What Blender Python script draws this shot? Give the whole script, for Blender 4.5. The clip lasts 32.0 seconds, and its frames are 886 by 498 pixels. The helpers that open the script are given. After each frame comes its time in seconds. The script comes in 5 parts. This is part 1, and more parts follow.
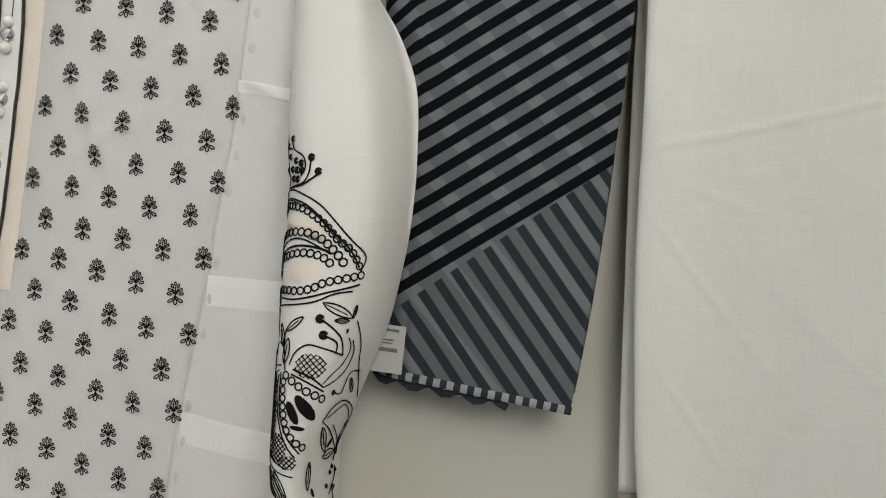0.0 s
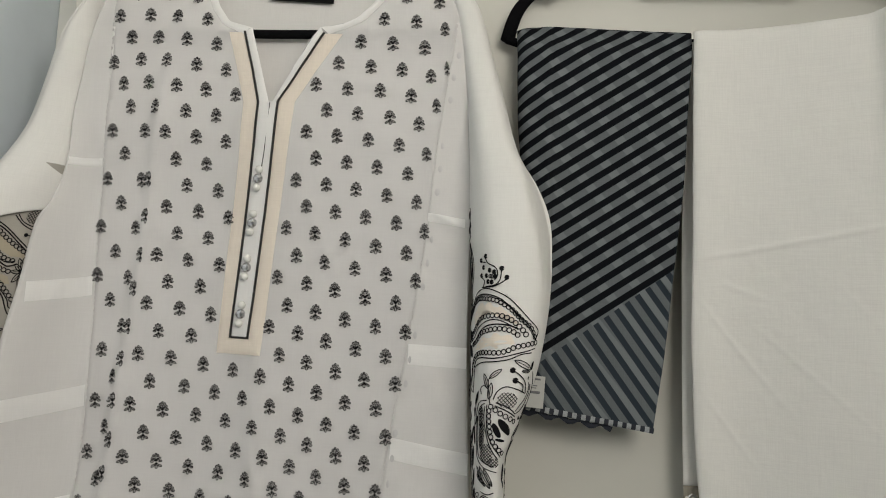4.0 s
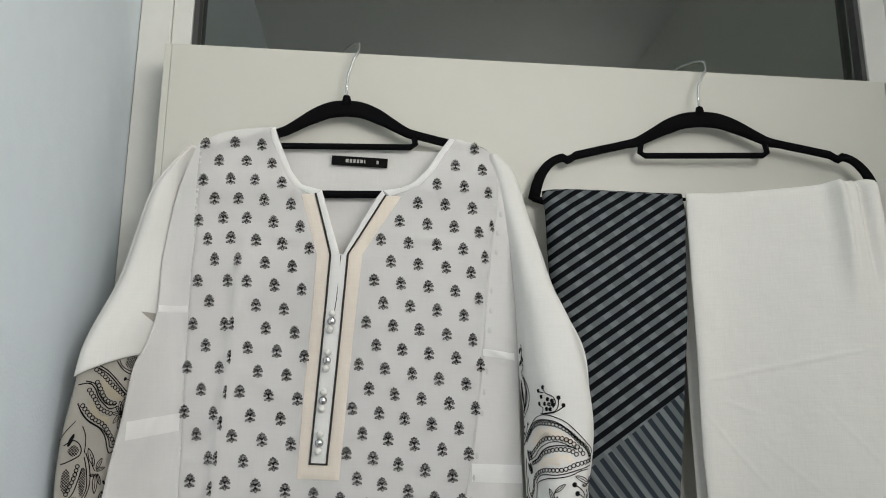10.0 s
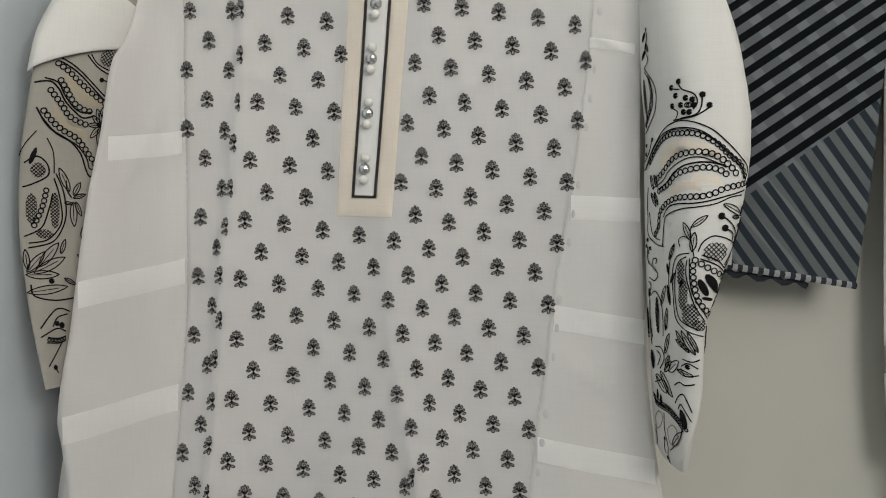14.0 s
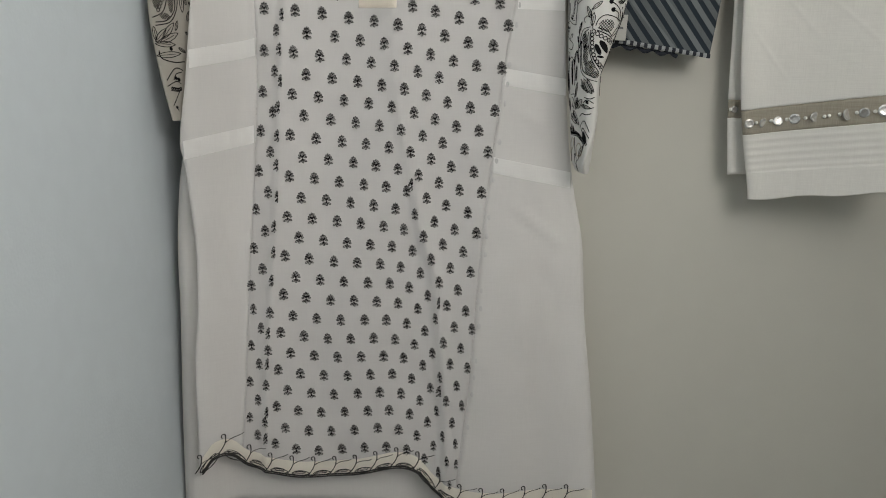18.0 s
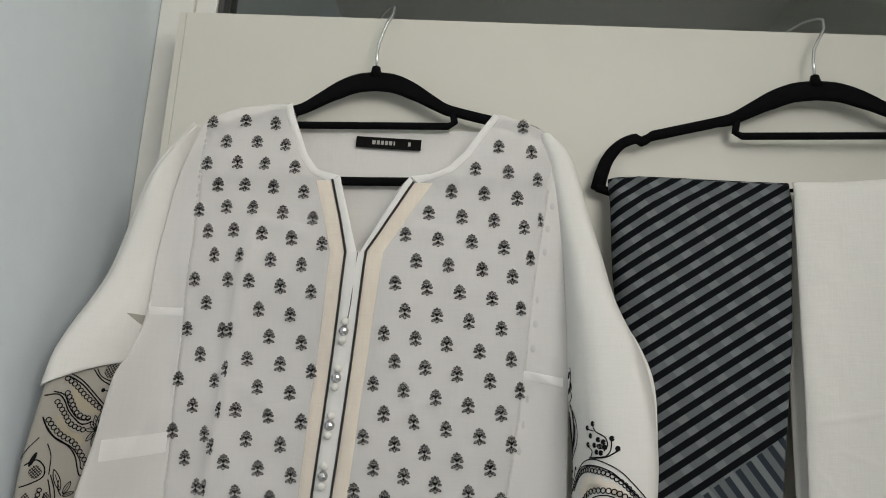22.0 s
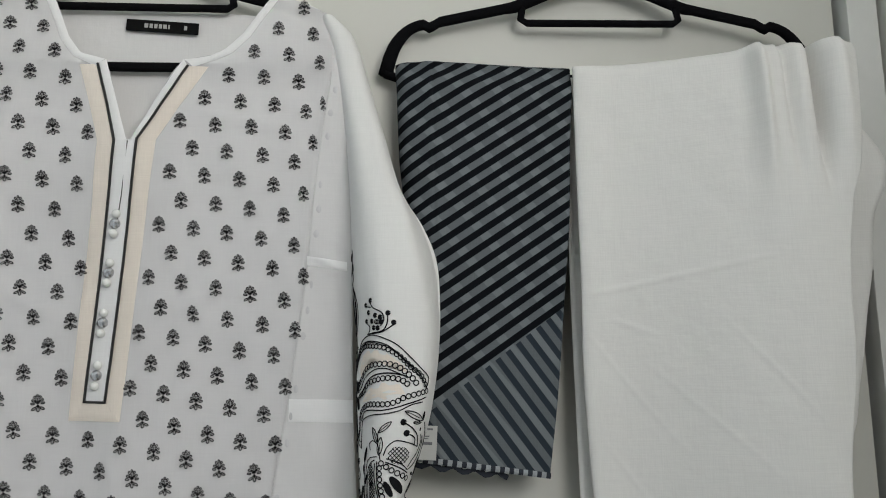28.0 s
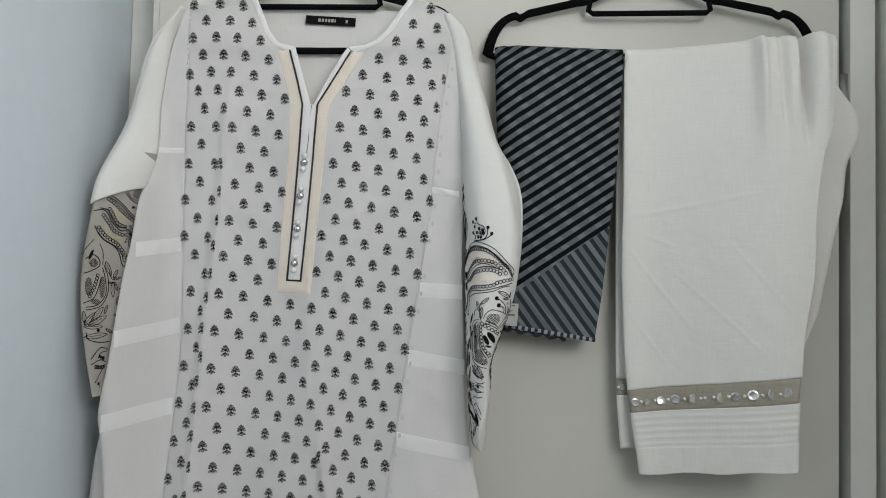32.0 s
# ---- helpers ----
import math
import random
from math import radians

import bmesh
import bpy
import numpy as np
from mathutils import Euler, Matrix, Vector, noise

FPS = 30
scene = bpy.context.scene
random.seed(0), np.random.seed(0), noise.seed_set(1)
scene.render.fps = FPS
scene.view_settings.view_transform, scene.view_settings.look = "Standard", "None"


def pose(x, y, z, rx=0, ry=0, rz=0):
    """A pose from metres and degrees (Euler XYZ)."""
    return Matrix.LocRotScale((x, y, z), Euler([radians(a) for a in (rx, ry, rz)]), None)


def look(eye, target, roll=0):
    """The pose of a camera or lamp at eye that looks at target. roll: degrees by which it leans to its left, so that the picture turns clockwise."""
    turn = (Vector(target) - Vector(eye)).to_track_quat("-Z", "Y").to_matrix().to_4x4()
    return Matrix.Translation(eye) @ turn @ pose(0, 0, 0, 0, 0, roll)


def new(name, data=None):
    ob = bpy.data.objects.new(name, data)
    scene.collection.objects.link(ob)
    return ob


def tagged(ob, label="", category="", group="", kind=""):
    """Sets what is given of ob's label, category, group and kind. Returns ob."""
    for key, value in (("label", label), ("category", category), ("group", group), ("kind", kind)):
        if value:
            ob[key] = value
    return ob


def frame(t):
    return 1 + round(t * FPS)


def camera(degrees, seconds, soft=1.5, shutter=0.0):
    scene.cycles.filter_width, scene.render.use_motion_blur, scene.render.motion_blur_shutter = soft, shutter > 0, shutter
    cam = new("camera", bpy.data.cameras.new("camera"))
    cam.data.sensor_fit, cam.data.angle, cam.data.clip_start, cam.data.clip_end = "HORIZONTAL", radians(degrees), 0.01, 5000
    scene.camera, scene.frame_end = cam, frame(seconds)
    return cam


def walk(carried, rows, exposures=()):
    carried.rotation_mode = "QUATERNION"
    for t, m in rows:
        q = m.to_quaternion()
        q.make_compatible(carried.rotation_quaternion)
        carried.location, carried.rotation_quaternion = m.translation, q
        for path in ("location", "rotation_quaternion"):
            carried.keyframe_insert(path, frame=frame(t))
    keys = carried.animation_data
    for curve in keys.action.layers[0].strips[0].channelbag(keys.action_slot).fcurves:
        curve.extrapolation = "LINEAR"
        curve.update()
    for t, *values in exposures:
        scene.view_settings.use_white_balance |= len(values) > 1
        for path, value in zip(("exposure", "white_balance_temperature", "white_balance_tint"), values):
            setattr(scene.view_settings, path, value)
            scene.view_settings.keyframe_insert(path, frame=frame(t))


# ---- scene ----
cam = camera(58.99, 32.0, soft=1.0)
# seconds, eye, yaw to the left, pitch up, roll
PATH = [
    (0, 0.5775, -0.5123, 1.5455, 7.12, 1.23, 3.04),
    (0.5, 0.5621, -0.5320, 1.5472, 8.16, 1.97, 3.24),
    (1, 0.5079, -0.5590, 1.5532, 7.05, 2.67, 2.61),
    (1.5, 0.4608, -0.6057, 1.5529, 4.48, 3.96, 1.94),
    (2, 0.4155, -0.6551, 1.5491, 2.55, 4.83, 1.61),
    (2.5, 0.4087, -0.6838, 1.5445, 2.43, 5.71, 1.56),
    (3, 0.4080, -0.7074, 1.5443, 1.53, 5.86, 1.66),
    (3.5, 0.4188, -0.7316, 1.5409, 1.78, 6.50, 1.92),
    (5.5, 0.4553, -0.9037, 1.5389, 5.25, 5.79, 3.85),
    (6, 0.4238, -0.9092, 1.5509, 3.88, 6.70, 3.54),
    (6.5, 0.3430, -0.8941, 1.5566, 0.93, 8.39, 2.30),
    (7, 0.2962, -0.8985, 1.5551, -1.87, 9.15, 1.60),
    (7.5, 0.2780, -0.9135, 1.5553, -3.72, 10.52, 1.70),
    (8, 0.2728, -0.9243, 1.5561, -4.72, 12.10, 1.19),
    (8.5, 0.2615, -0.9325, 1.5647, -4.31, 14.65, 0.42),
    (9, 0.2632, -0.9323, 1.5724, -3.61, 14.88, 0.14),
    (9.5, 0.2604, -0.9217, 1.5721, -3.92, 14.35, 0.15),
    (10, 0.2680, -0.9090, 1.5697, -4.77, 12.83, 0.18),
    (10.5, 0.3122, -0.8948, 1.5713, -4.49, 10.86, 0.20),
    (11, 0.3707, -0.8691, 1.5665, -1.91, 9.26, 1.23),
    (11.5, 0.4098, -0.8564, 1.5603, 0.88, 7.87, 1.77),
    (12, 0.4199, -0.8412, 1.5494, 3.16, 6.13, 2.02),
    (12.5, 0.4229, -0.8219, 1.5388, 4.80, 3.76, 1.82),
    (13, 0.3727, -0.7525, 1.5220, 4.49, 1.79, 1.07),
    (13.5, 0.3131, -0.6842, 1.5163, 2.77, 0.66, 0.25),
    (14, 0.2854, -0.6604, 1.5004, 1.24, -1.06, 0.46),
    (14.5, 0.2974, -0.6799, 1.4942, 1.03, -3.74, 0.63),
    (15, 0.3449, -0.7375, 1.4813, 2.59, -4.90, 1.69),
    (15.5, 0.3602, -0.8020, 1.4471, 4.26, -5.46, 2.34),
    (17.5, 0.2979, -0.9806, 1.4178, 0.95, -12.46, 1.22),
    (18, 0.3000, -0.9876, 1.4251, 0.73, -11.77, 0.56),
    (18.5, 0.2958, -0.9847, 1.4557, 0.66, -9.24, 0.66),
    (19, 0.2830, -0.9768, 1.4832, 0.63, -5.31, 0.85),
    (19.5, 0.2725, -0.9804, 1.5209, 0.27, -0.58, 0.52),
    (20, 0.2716, -0.9550, 1.5417, -0.45, 2.61, 0.85),
    (20.5, 0.2991, -0.8867, 1.5567, 0.05, 5.08, 1.52),
    (21, 0.3218, -0.8209, 1.5714, 1.74, 7.42, 2.33),
    (21.5, 0.3384, -0.7811, 1.5790, 3.54, 10.06, 2.91),
    (22, 0.3558, -0.7568, 1.5969, 3.97, 13.19, 3.15),
    (22.5, 0.3673, -0.7473, 1.6040, 4.23, 15.86, 2.51),
    (23, 0.3278, -0.6907, 1.6187, 2.12, 17.82, 2.17),
    (23.5, 0.2936, -0.6494, 1.6493, -0.46, 18.50, 0.96),
    (24, 0.2991, -0.6551, 1.6560, -1.79, 18.75, 0.09),
    (24.5, 0.3311, -0.6838, 1.6380, -2.14, 19.09, 0.50),
    (26.5, 0.3968, -0.8454, 1.6160, -1.05, 15.06, 1.70),
    (27, 0.4158, -0.8493, 1.6035, -1.78, 14.10, 0.85),
    (27.5, 0.4251, -0.7957, 1.5731, -3.75, 12.45, -0.13),
    (28, 0.4312, -0.7337, 1.5459, -6.13, 9.55, -0.53),
    (28.5, 0.4448, -0.6831, 1.5207, -8.24, 5.08, -1.09),
    (29, 0.4679, -0.6532, 1.4983, -8.99, 2.17, -1.43),
    (29.5, 0.4832, -0.6669, 1.4956, -8.95, 0.26, -1.20),
    (30, 0.4677, -0.7006, 1.4939, -6.90, -0.23, -0.30),
    (30.5, 0.4189, -0.7762, 1.5003, -5.21, 0.84, -0.09),
    (31, 0.3620, -0.8894, 1.5104, -3.73, 1.06, -0.37),
    (31.5, 0.3472, -0.9739, 1.5199, -2.61, 1.44, -0.12),
    (32, 0.3939, -1.0493, 1.5272, -0.38, 2.74, 1.36),
]


def carried(x, y, z, yaw, pitch, roll):
    a, b = radians(yaw), radians(pitch)
    way = Vector((-math.sin(a) * math.cos(b), math.cos(a) * math.cos(b), math.sin(b)))
    return look((x, y, z), Vector((x, y, z)) + way, roll)


EXPOSURES = [(0.0, -0.15, 6630, 10), (2.0, -0.18, 6620, 10), (3.0, -0.28, 6730, 10), (6.0, -0.27, 6680, 10), (8.0, -0.25, 6420, 10), (9.0, -0.12, 6330, 10), (12.0, -0.24, 6500, 10), (14.0, -0.25, 6580, 10), (15.5, -0.27, 6580, 10), (18.0, -0.27, 6570, 10), (19.0, -0.4, 6950, 10), (20.0, -0.52, 6750, 10), (22.0, -0.35, 6530, 10), (24.0, -0.22, 6430, 10), (27.0, -0.12, 6200, 10), (28.0, -0.3, 6180, 10), (29.0, -0.1, 6750, 10), (30.0, -0.18, 6480, 10), (31.0, -0.18, 6520, 10), (32.0, -0.25, 6130, 10)]
walk(cam, [(t, carried(*row)) for t, *row in PATH], EXPOSURES)

# ---- light ----
world = bpy.data.worlds.new("sky")
scene.world = world
world.use_nodes = True
wn = world.node_tree.nodes
sky = wn.new("ShaderNodeTexSky")
sky.sky_type, sky.sun_disc, sky.sun_elevation, sky.sun_rotation = "NISHITA", False, radians(35), radians(150)
world.node_tree.links.new(sky.outputs[0], wn["Background"].inputs[0])
wn["Background"].inputs[1].default_value = 0.1


def area(name, m, w, h, power, colour):
    data = bpy.data.lights.new(name, "AREA")
    data.shape, data.size, data.size_y, data.energy, data.color = "RECTANGLE", w, h, power, colour
    ob = new(name, data)
    ob.matrix_world = m
    return ob


# daylight that enters by the side opening behind the walk
area("window_light", look((1.07, -1.55, 2.12), (0.15, -0.55, 2.12)), 1.2, 0.62, 25, (1.0, 0.965, 0.90))


# ---- materials ----
def material(name, colour, rough=0.6, metal=0.0, grain=0.0, scale=60.0, bump=0.0, bump_scale=200.0, stain=0.0, sheen=0.0, gloss=0.5):
    """A Principled material with a coarse stain and a fine grain in its colour and a fine relief."""
    m = bpy.data.materials.new(name)
    m.use_nodes = True
    n, l = m.node_tree.nodes, m.node_tree.links
    p = n["Principled BSDF"]
    p.inputs["Roughness"].default_value, p.inputs["Metallic"].default_value = rough, metal
    p.inputs["Specular IOR Level"].default_value = gloss
    p.inputs["Sheen Weight"].default_value = sheen
    p.inputs["Base Color"].default_value = (*colour, 1)
    co = n.new("ShaderNodeTexCoord")
    if grain or stain:
        fine, wide = n.new("ShaderNodeTexNoise"), n.new("ShaderNodeTexNoise")
        fine.inputs["Scale"].default_value, wide.inputs["Scale"].default_value = scale, scale / 25
        fine.inputs["Detail"].default_value = 6
        add = n.new("ShaderNodeMath")
        add.operation = "MULTIPLY_ADD"
        l.new(co.outputs["Object"], fine.inputs["Vector"])
        l.new(co.outputs["Object"], wide.inputs["Vector"])
        low = n.new("ShaderNodeMapRange")
        low.inputs["From Min"].default_value, low.inputs["From Max"].default_value = 0.3, 0.7
        low.inputs["To Min"].default_value, low.inputs["To Max"].default_value = 1 - stain, 1.0
        l.new(wide.outputs["Fac"], low.inputs["Value"])
        hi = n.new("ShaderNodeMapRange")
        hi.inputs["From Min"].default_value, hi.inputs["From Max"].default_value = 0.3, 0.7
        hi.inputs["To Min"].default_value, hi.inputs["To Max"].default_value = 1 - grain, 1.0
        l.new(fine.outputs["Fac"], hi.inputs["Value"])
        mul = n.new("ShaderNodeMath")
        mul.operation = "MULTIPLY"
        l.new(low.outputs[0], mul.inputs[0])
        l.new(hi.outputs[0], mul.inputs[1])
        mix = n.new("ShaderNodeMix")
        mix.data_type = "RGBA"
        mix.blend_type = "MULTIPLY"
        mix.inputs["Factor"].default_value = 1
        mix.inputs["A"].default_value = (*colour, 1)
        l.new(mul.outputs[0], mix.inputs["B"])
        l.new(mix.outputs["Result"], p.inputs["Base Color"])
    if bump:
        tex = n.new("ShaderNodeTexNoise")
        tex.inputs["Scale"].default_value, tex.inputs["Detail"].default_value = bump_scale, 4
        l.new(co.outputs["Object"], tex.inputs["Vector"])
        b = n.new("ShaderNodeBump")
        b.inputs["Strength"].default_value, b.inputs["Distance"].default_value = bump, 0.002
        l.new(tex.outputs["Fac"], b.inputs["Height"])
        l.new(b.outputs[0], p.inputs["Normal"])
    return m


def cloth(name, colour, sheer=0.0, glow=0.15, weave=1600.0, crease=0.25, slub=0.05):
    """A thin woven cloth: slub lines in its colour, a woven relief, light that passes through it, and some see-through."""
    m = bpy.data.materials.new(name)
    m.use_nodes = True
    n, l = m.node_tree.nodes, m.node_tree.links
    p, out = n["Principled BSDF"], n["Material Output"]
    p.inputs["Roughness"].default_value, p.inputs["Specular IOR Level"].default_value = 0.85, 0.2
    p.inputs["Sheen Weight"].default_value = 0.08
    co = n.new("ShaderNodeTexCoord")
    runs = []
    for sx, sz in ((1.0, 0.03), (0.03, 1.0)):
        mp, tx = n.new("ShaderNodeMapping"), n.new("ShaderNodeTexNoise")
        mp.inputs["Scale"].default_value = (sx * weave, sx * weave * 0.1, sz * weave)
        tx.inputs["Scale"].default_value, tx.inputs["Detail"].default_value = 1.0, 2
        l.new(co.outputs["Object"], mp.inputs["Vector"])
        l.new(mp.outputs[0], tx.inputs["Vector"])
        runs.append(tx)
    add = n.new("ShaderNodeMath")
    l.new(runs[0].outputs["Fac"], add.inputs[0])
    l.new(runs[1].outputs["Fac"], add.inputs[1])
    hi = n.new("ShaderNodeMapRange")
    hi.inputs["From Min"].default_value, hi.inputs["From Max"].default_value = 0.7, 1.3
    hi.inputs["To Min"].default_value, hi.inputs["To Max"].default_value = 1 - slub, 1.0
    l.new(add.outputs[0], hi.inputs["Value"])
    mix = n.new("ShaderNodeMix")
    mix.data_type, mix.blend_type = "RGBA", "MULTIPLY"
    mix.inputs["Factor"].default_value = 1
    mix.inputs["A"].default_value = (*colour, 1)
    l.new(hi.outputs[0], mix.inputs["B"])
    l.new(mix.outputs["Result"], p.inputs["Base Color"])
    wide = n.new("ShaderNodeTexNoise")
    wide.inputs["Scale"].default_value, wide.inputs["Detail"].default_value = 14, 5
    l.new(co.outputs["Object"], wide.inputs["Vector"])
    b1, b2 = n.new("ShaderNodeBump"), n.new("ShaderNodeBump")
    b1.inputs["Strength"].default_value, b1.inputs["Distance"].default_value = crease, 0.01
    b2.inputs["Strength"].default_value, b2.inputs["Distance"].default_value = 0.15, 0.0004
    l.new(wide.outputs["Fac"], b1.inputs["Height"])
    l.new(add.outputs[0], b2.inputs["Height"])
    l.new(b1.outputs[0], b2.inputs["Normal"])
    l.new(b2.outputs[0], p.inputs["Normal"])
    tr = n.new("ShaderNodeBsdfTranslucent")
    l.new(mix.outputs["Result"], tr.inputs["Color"])
    m1 = n.new("ShaderNodeMixShader")
    m1.inputs[0].default_value = glow
    l.new(p.outputs[0], m1.inputs[1])
    l.new(tr.outputs[0], m1.inputs[2])
    last = m1
    if sheer:
        clear, m2 = n.new("ShaderNodeBsdfTransparent"), n.new("ShaderNodeMixShader")
        m2.inputs[0].default_value = sheer
        l.new(m1.outputs[0], m2.inputs[1])
        l.new(clear.outputs[0], m2.inputs[2])
        last = m2
    l.new(last.outputs[0], out.inputs["Surface"])
    return m


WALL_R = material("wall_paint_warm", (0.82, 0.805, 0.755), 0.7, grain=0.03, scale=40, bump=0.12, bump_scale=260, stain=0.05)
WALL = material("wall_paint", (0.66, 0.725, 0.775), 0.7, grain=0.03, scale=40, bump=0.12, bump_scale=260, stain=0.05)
CEIL = material("ceiling_paint", (0.78, 0.78, 0.76), 0.8, grain=0.03, scale=30, bump=0.1)
DOOR = material("door_laminate", (0.60, 0.59, 0.538), 0.42, grain=0.02, scale=25, bump=0.03, bump_scale=500, stain=0.04, gloss=0.4)
FRAME = material("frame_metal", (0.74, 0.735, 0.70), 0.4, metal=0.0, grain=0.04, scale=50, bump=0.03, stain=0.08)
GASKET = material("gasket_rubber", (0.06, 0.06, 0.06), 0.7, grain=0.2, scale=90)
FLOOR = material("floor_laminate", (0.14, 0.095, 0.06), 0.45, grain=0.3, scale=30, bump=0.1, stain=0.2)
VELVET = material("black_velvet", (0.006, 0.006, 0.007), 0.95, grain=0.3, scale=900, bump=0.25, bump_scale=2500, sheen=0.0, gloss=0.05)
CHROME = material("chrome_wire", (0.62, 0.63, 0.64), 0.22, metal=1.0, grain=0.05, scale=80)
STEEL = material("brushed_steel", (0.5, 0.5, 0.5), 0.4, metal=1.0, grain=0.1, scale=200)
KZ = cloth("printed_cotton", (0.92, 0.905, 0.90), sheer=0.52)
KZ_SIDE = cloth("plain_sheer_cotton", (0.89, 0.875, 0.865), sheer=0.38)
HEMCREAM = cloth("pale_hem_cloth", (0.78, 0.74, 0.66), crease=0.2)
KZ_SLEEVE = cloth("plain_cotton", (0.80, 0.79, 0.765), sheer=0.02, glow=0.1)
# wrong side of the cotton, with the shade it hangs in put into its colour
KZ_SHADED = cloth("shaded_cotton_underside", (0.40, 0.38, 0.34), sheer=0.02, glow=0.1)
KZ_BACK = cloth("back_cotton", (0.84, 0.825, 0.81), sheer=0.15)
TUCK = cloth("tucked_cotton", (0.88, 0.87, 0.86), sheer=0.08)
PIPING = cloth("binding_cotton", (0.86, 0.85, 0.84), crease=0.1)
CREAM = cloth("cream_trim", (0.86, 0.775, 0.68), crease=0.35, slub=0.08)
TROUSER = cloth("white_lawn", (0.87, 0.855, 0.82), sheer=0.02, crease=0.3, slub=0.07)
MESHBAND = cloth("taupe_net", (0.50, 0.46, 0.38), sheer=0.15, crease=0.1, slub=0.25)
THREAD = material("black_thread", (0.008, 0.008, 0.010), 0.8, grain=0.4, scale=900, bump=0.3, bump_scale=3000, gloss=0.15)
THREAD_GREY = material("grey_thread", (0.035, 0.033, 0.033), 0.7, grain=0.4, scale=900, bump=0.4, bump_scale=3000)
TAN = material("tan_thread", (0.45, 0.37, 0.26), 0.7, grain=0.3, scale=900, bump=0.4, bump_scale=3000)
PEARL = material("pearl", (0.78, 0.78, 0.74), 0.18, grain=0.05, scale=300, gloss=0.7)
CRYSTAL = material("cut_crystal", (0.72, 0.72, 0.73), 0.1, metal=0.75, grain=0.5, scale=500)
SEQUIN = material("mirror_sequin", (0.86, 0.85, 0.83), 0.25, metal=0.7, grain=0.35, scale=250)
SATIN = material("black_satin", (0.006, 0.006, 0.006), 0.85, gloss=0.1, grain=0.2, scale=600)
SILVER = material("silver_ink", (0.42, 0.41, 0.39), 0.5, grain=0.2, scale=600)
PAPER = material("white_satin_tag", (0.48, 0.48, 0.46), 0.55, grain=0.05, scale=200, bump=0.1)
INK = material("grey_ink", (0.16, 0.16, 0.17), 0.7, grain=0.2, scale=500)
PLASTIC = material("white_plastic", (0.8, 0.8, 0.78), 0.4, grain=0.03, scale=80)


def striped():
    """Grey cotton with diagonal black stripes; below a bias seam the stripes are steel blue and run the other way."""
    m = cloth("striped_cotton", (0.128, 0.142, 0.150), sheer=0.0, glow=0.03, crease=0.2, slub=0.12)
    n, l = m.node_tree.nodes, m.node_tree.links
    p = n["Principled BSDF"]
    p.inputs["Sheen Weight"].default_value, p.inputs["Specular IOR Level"].default_value = 0.0, 0.08
    co = n.new("ShaderNodeUVMap")
    sep = n.new("ShaderNodeSeparateXYZ")
    l.new(co.outputs[0], sep.inputs[0])

    def calc(op, a, b=None, c=None):
        k = n.new("ShaderNodeMath")
        k.operation = op
        for i, v in enumerate((a, b, c)):
            if v is None:
                continue
            if isinstance(v, (int, float)):
                k.inputs[i].default_value = v
            else:
                l.new(v, k.inputs[i])
        return k.outputs[0]

    x, z = sep.outputs[0], sep.outputs[1]

    def stripe(a, b, pitch, duty, shift):
        s = calc("ADD", calc("MULTIPLY", x, a / pitch), calc("MULTIPLY_ADD", z, b / pitch, shift))
        f = calc("FRACT", calc("ADD", s, 100.0))
        d = calc("ABSOLUTE", calc("SUBTRACT", f, 0.5))
        r = n.new("ShaderNodeMapRange")
        r.interpolation_type = "SMOOTHSTEP"
        r.inputs["From Min"].default_value, r.inputs["From Max"].default_value = duty / 2 + 0.03, duty / 2 - 0.03
        l.new(d, r.inputs["Value"])
        return r.outputs[0]

    def tint(f, a, b):
        k = n.new("ShaderNodeMix")
        k.data_type = "RGBA"
        l.new(f, k.inputs["Factor"])
        for sock, v in (("A", a), ("B", b)):
            if isinstance(v, tuple):
                k.inputs[sock].default_value = (*v, 1)
            else:
                l.new(v, k.inputs[sock])
        return k.outputs["Result"]

    soft = n.new("ShaderNodeTexWave")
    soft.wave_type, soft.bands_direction = "BANDS", "DIAGONAL"
    base = p.inputs["Base Color"].links[0].from_socket
    # pale ikat-like ghost bands across the stripes
    ghost = calc("MULTIPLY", stripe(STRIPE_G[0], STRIPE_G[1], 0.026, 0.35, 0.2), 0.35)
    pale = tint(ghost, base, (0.25, 0.27, 0.28))
    up = tint(stripe(STRIPE_A[0], STRIPE_A[1], 0.0122, 0.50, 0.0), pale, (0.004, 0.005, 0.007))
    low = tint(stripe(STRIPE_B[0], STRIPE_B[1], 0.0120, 0.47, 0.3), pale, (0.026, 0.034, 0.044))
    edge = calc("SUBTRACT", z, calc("MULTIPLY_ADD", x, SEAM_K, SEAM_C))
    r = n.new("ShaderNodeMapRange")
    r.inputs["From Min"].default_value, r.inputs["From Max"].default_value = -0.0004, 0.0004
    l.new(edge, r.inputs["Value"])
    l.new(tint(r.outputs[0], low, up), p.inputs["Base Color"])
    return m


# directions across the stripes (in the plane of the door) and the bias seam z = K x + C
STRIPE_A, STRIPE_B, STRIPE_G = (-0.56, 0.83), (0.80, 0.60), (0.75, 0.66)
SEAM_K, SEAM_C = 0.740, 1.1546
STRIPED = striped()


# ---- mesh helpers ----
def part(name, bm, mat, parent=None, label="", smooth=True):
    me = bpy.data.meshes.new(name)
    bm.to_mesh(me)
    bm.free()
    me.materials.append(mat)
    if smooth:
        me.polygons.foreach_set("use_smooth", [True] * len(me.polygons))
    ob = new(name, me)
    if parent is not None:
        ob.parent = parent
    if label:
        tagged(ob, label)
    return ob


def thing(name, label, category, group="", kind=""):
    return tagged(new(name), label, category, group, kind)


